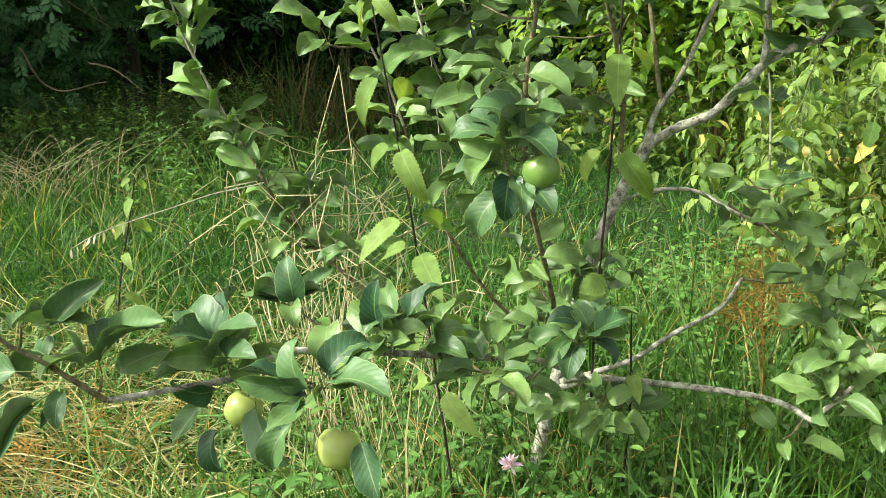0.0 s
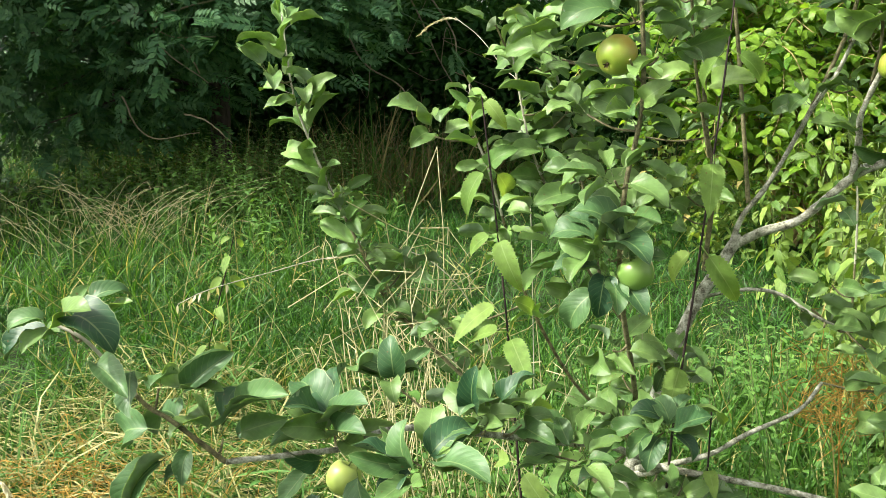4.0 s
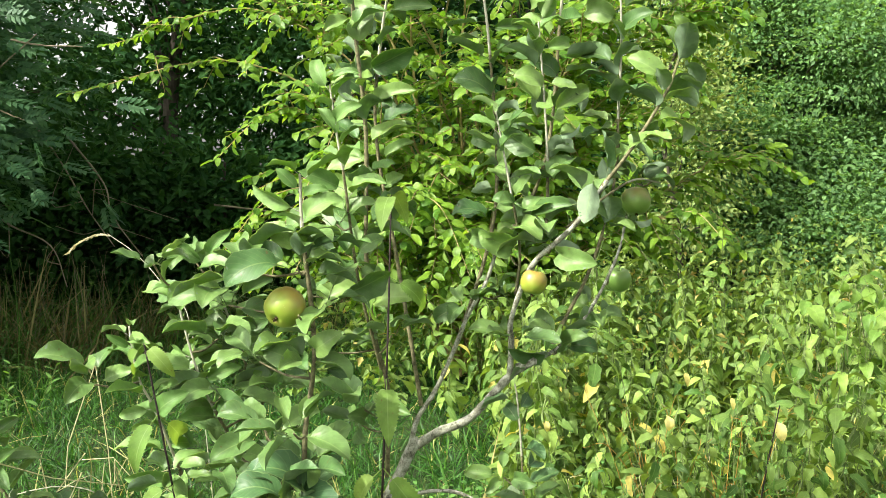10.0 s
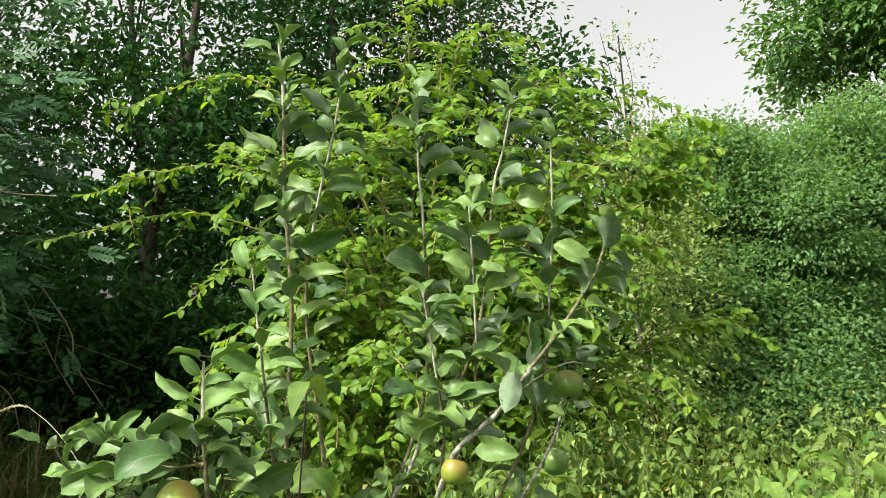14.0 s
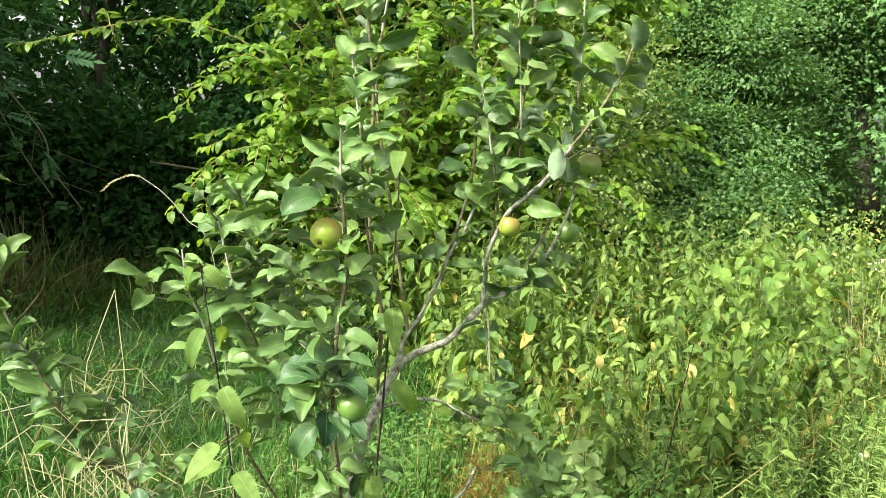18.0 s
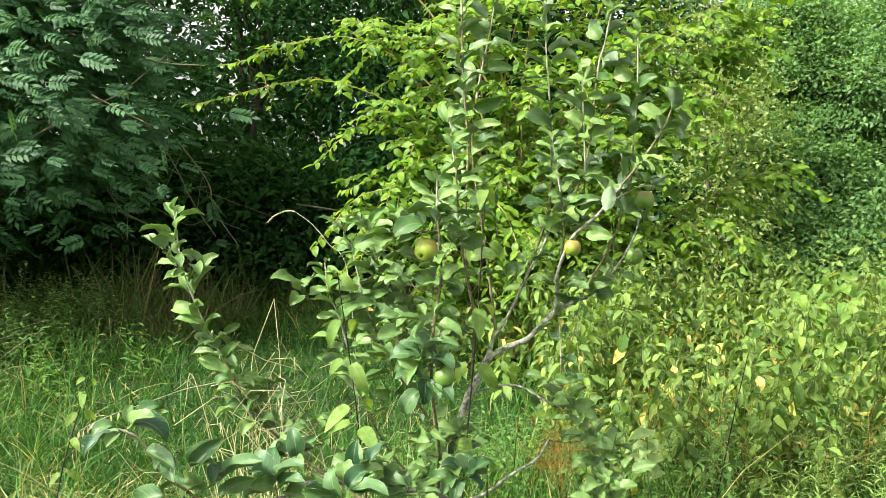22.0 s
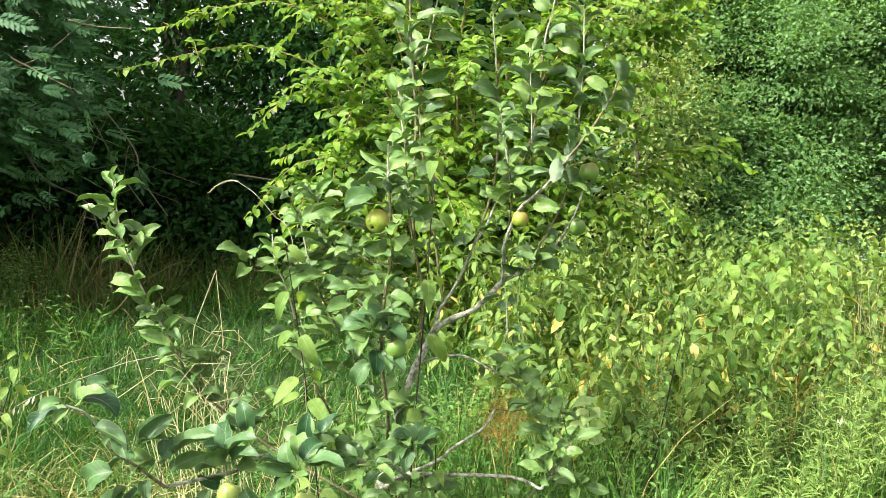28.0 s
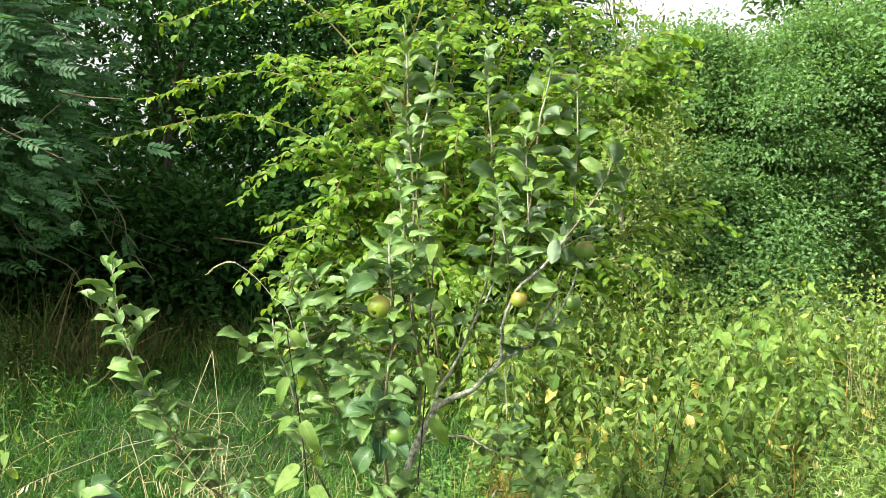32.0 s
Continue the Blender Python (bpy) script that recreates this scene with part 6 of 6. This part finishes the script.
hh, sh = Heap(), Heap()
p = smooth_path([(-0.40, 0.78, 0.0), (-0.46, 0.75, 0.5), (-0.62, 0.68, 0.74), (-0.851, 0.60, 0.735), (-0.98, 0.50, 0.705), (-1.102, 0.40, 0.67), (-1.17, 0.36, 0.635)], 6)
tube(hh, p, 0.0020, 0.0010, 5)
i = np.arange(len(p) - 9, len(p))
sh.stamp(HERB_T[0], poses(p[i], r.normal(0, 0.25, (9, 3)) + (-0.3, 0, -1.0), r.normal(0, 1, (9, 3)), np.full(9, 0.03)), 0)
child_of(lean, part("stem", hh, [M["downy"]]))
child_of(lean, part("seed_head", sh, [M["seed"]]))

# an arching grass stem with a seed head
gs = thing("grass_stem", "tall arching grass stem with a pale drooping seed head", "grass", at=(-0.25, 0.5, 0))
hh, sh = Heap(), Heap()
p = smooth_path([(-0.25, 0.50, 0.0), (-0.27, 0.52, 0.6), (-0.31, 0.55, 1.13), (-0.386, 0.60, 1.235), (-0.448, 0.62, 1.303), (-0.51, 0.64, 1.345)], 6)
tube(hh, p, 0.0013, 0.0008, 5)
q = smooth_path([(-0.51, 0.64, 1.345), (-0.54, 0.64, 1.348), (-0.575, 0.63, 1.335), (-0.604, 0.62, 1.310)], 8)
tube(hh, q, 0.0012, 0.0006, 4)
n = 110
i = np.linspace(0, len(q) - 1, n).astype(int)
sh.stamp(HERB_T[0], poses(q[i], unit(np.gradient(q, axis=0))[i] + r.normal(0, 0.22, (n, 3)), r.normal(0, 1, (n, 3)), np.full(n, 0.010)), 0)
child_of(gs, part("stem", hh, [M["downy"]]))
child_of(gs, part("seed_head", sh, [M["seed"]]))

# a knapweed flower and a white bindweed flower
for name, label, at, mat, s in (("knapweed_flower", "lilac knapweed flower low in the grass", (-0.018, 0.0, 0.385), "lilac", 0.022), ("white_flower", "small white flower in the weeds", (1.88, 1.2, 0.33), "white", 0.022)):
    root = thing(name, label, "flower", at=at)
    a, b = Heap(), Heap()
    d = unit(r.normal(0, 1, (40, 3)) * (1, 1, 0.5) + (0, -0.2, 0.6))
    a.stamp(HERB_T[0], poses(np.tile(at, (40, 1)), d, r.normal(0, 1, (40, 3)), np.full(40, s)), 0)
    tube(b, smooth_path([(at[0] + 0.03, at[1] + 0.02, 0), (at[0] + 0.02, at[1], at[2] * 0.6), at], 5), 0.002, 0.0015, 5)
    child_of(root, part("petals", a, [M[mat]]))
    child_of(root, part("stem", b, [M["green_stem"]]))


# ---- grass ----
def blade(rows=4, width=0.012, bend=1.0, rise=1.45):
    v, uv = [], []
    y = z = 0.0
    for k in range(rows + 1):
        s = k / rows
        ang = rise - bend * s
        if k:
            y, z = y + math.cos(ang) / rows, z + math.sin(ang) / rows
        w = width * (1 - s) ** 0.6 + 0.0008
        v += [(-w, y, z), (w, y, z)]
        uv += [(s, 0.2), (s, 0.8)]
    f = [(2 * k, 2 * k + 1, 2 * k + 3, 2 * k + 2) for k in range(rows)]
    return [(np.array(v), np.array(f), np.array(uv), 0)]


MID = [blade(2, 0.022, b) for b in (0.5, 1.2, 1.9, 2.6)]
WIDE = [blade(2, 0.024, b) for b in (0.5, 1.2, 1.9, 2.6)]
BLADES = [blade(2, 0.011, b) for b in (0.5, 1.2, 1.9, 2.6)]
BROAD = [blade(4, 0.0105, b) for b in (0.3, 0.8, 1.3, 2.0)]
STEMS = [blade(4, 0.0034, b) for b in (0.5, 1.0, 1.6, 2.3)]
CURLY = [blade(4, 0.0072, b) for b in (1.4, 2.2, 3.0, 3.8)]
THIN = [blade(4, 0.0075, b) for b in (0.4, 1.0, 1.7, 2.4)]
LAID = [blade(5, 0.0038, b, a) for a, b in ((0.5, 0.8), (0.75, 1.2), (0.9, 1.7), (0.6, 1.5))]


def sward(name, label, mat, n, area, height, seed, tmpl, tilt=0.25, keep=None, category="grass", soft_edge=0.6, comb=None):
    q = np.random.default_rng(seed)
    x0, x1, y0, y1 = area
    x, y = q.uniform(x0, x1, n), q.uniform(y0, y1, n)
    tuft = np.sin(x * 7.3 + 2 * np.sin(y * 5.1)) * np.sin(y * 6.1 + 1.7 * np.sin(x * 4.3))
    ok = tuft > q.uniform(-2.6, 0.8, n)
    rim = np.minimum(np.minimum(x - x0, x1 - x), np.minimum(y - y0, y1 - y))
    ragged = 0.5 + 0.35 * np.sin(x * 2.1 + 1.3 * np.sin(y * 1.7)) + 0.35 * np.sin(y * 2.6 + 1.1 * np.sin(x * 3.1))
    ok &= rim > soft_edge * (ragged + q.normal(0, 0.3, n))
    if keep is not None:
        ok &= keep(x, y)
    x, y, tuft = x[ok], y[ok], tuft[ok]
    n = len(x)
    at = np.stack([x, y, ground_height(x, y) - 0.01], -1)
    a = q.uniform(0, 6.28, n) if comb is None else comb + math.pi * q.integers(0, 2, n) + q.normal(0, 0.42, n)
    go = np.stack([np.cos(a), np.sin(a), np.zeros(n)], -1)
    up = np.array((0, 0, 1.0)) + q.normal(0, tilt, (n, 3))
    sz = height * q.uniform(0.5, 1.15, n) * (1 + 0.25 * tuft)
    hh = Heap()
    pick = q.integers(0, len(tmpl), n)
    z = unit(up)
    yv = unit(go - z * (go * z).sum(1, keepdims=True))
    xv = np.cross(yv, z)
    m = np.concatenate([np.stack([xv, yv, z], -1) * sz[:, None, None], at[:, :, None]], -1)
    for k, t in enumerate(tmpl):
        hh.stamp(t, m[pick == k], 0)
    return tagged(part(name, hh, [M[mat]]), label, category, kind="stuff")


sward("short_grass", "short fresh green grass of the mown path", "grass", 120000, (-6.2, 1.2, 1.0, 8.6), 0.17, 501, MID, 0.5)
sward("short_grass", "short green grass near the apple tree", "grass", 95000, (-3.6, 0.9, -0.9, 3.0), 0.15, 502, MID, 0.5, lambda x, y: ((x + 1.2) / 1.1) ** 2 + ((y - 0.1) / 0.9) ** 2 > 0.8 * np.modf(abs(np.sin(x * 91.7 + y * 47.3)) * 1000)[0] + 0.10)
sward("straw", "flattened pale straw and dry grass on the ground", "straw", 15000, (-2.7, 0.1, -0.8, 1.5), 0.42, 503, CURLY, 1.0, None, "straw", 0.6)
sward("straw", "swathe of pale straw laid over in one direction", "pale_straw", 3600, (-2.9, -0.6, -0.3, 1.3), 0.50, 518, LAID, 0.22, None, "straw", 0.5, 0.25)
sward("straw", "flattened dry straw along the path", "straw", 1200, (-4.2, -0.7, 1.4, 4.4), 0.3, 504, THIN, 1.2, None, "straw", 0.9)
sward("long_grass", "long thin green grass under the apple tree", "wild_grass", 24000, (-0.9, 2.6, -0.8, 2.0), 0.36, 505, THIN, 0.22)
sward("long_grass", "long grass at the path's edge", "wild_grass", 6500, (-4.2, -1.0, 1.3, 6.0), 0.42, 506, THIN, 0.35, lambda x, y: x < -1.2 - 0.35 * y + 0.3 * np.sin(y * 3))
sward("dead_grass", "tall brown dead grass along the wood's edge", "dead_grass", 4200, (-7.5, 2.0, 5.8, 9.0), 0.70, 507, THIN, 0.35)
sward("long_grass", "green undergrowth at the wood's edge", "wild_grass", 17000, (-8.5, 2.5, 5.2, 10.0), 0.5, 508, BLADES, 0.4)
sward("long_grass", "rough grass between the nettles", "wild_grass", 11000, (0.0, 8.0, 0.6, 8.6), 0.5, 509, BLADES, 0.3)
sward("long_grass", "rough long grass at the far end of the wood's edge", "wild_grass", 15000, (-11.5, -4.2, 0.6, 8.0), 0.4, 512, BLADES, 0.4)
sward("meadow_grass", "rough meadow grass all round the clearing", "grass", 42000, (-7.0, 7.0, -6.0, 1.0), 0.24, 510, WIDE, 0.5, lambda x, y: (np.hypot(x, y - 0.5) > 1.3), "grass", 1.5)
sward("meadow_grass", "rough meadow grass beside the nettle bed", "grass", 16000, (2.0, 13.0, -1.0, 8.0), 0.28, 513, WIDE, 0.4, None, "grass", 1.0)
sward("brown_grass", "patch of tall brown withered grass before the wood", "brown_grass", 3000, (-4.5, -2.2, 5.0, 7.0), 0.85, 514, THIN, 0.35)
sward("long_grass", "broad upright bright grass blades by the low limb", "bright_grass", 2300, (0.10, 1.0, -0.25, 0.65), 0.38, 515, BROAD, 0.22, None, "grass", 0.15)
sward("tall_grass", "thin pale flowering grass stems round the apple tree", "wild_grass", 130, (0.1, 1.0, 0.3, 1.0), 0.66, 516, STEMS, 0.28, None, "grass", 0.1)
sward("tall_grass", "long dry grass stems arching over the straw", "straw", 240, (-2.8, -0.3, 0.2, 2.6), 0.70, 517, STEMS, 0.45, None, "grass", 0.1)
sward("far_grass", "meadow grass beyond the hedge", "wild_grass", 9000, (-17.0, 19.0, 8.0, 23.0), 0.55, 511, BLADES, 0.3, None, "grass", 1.5)
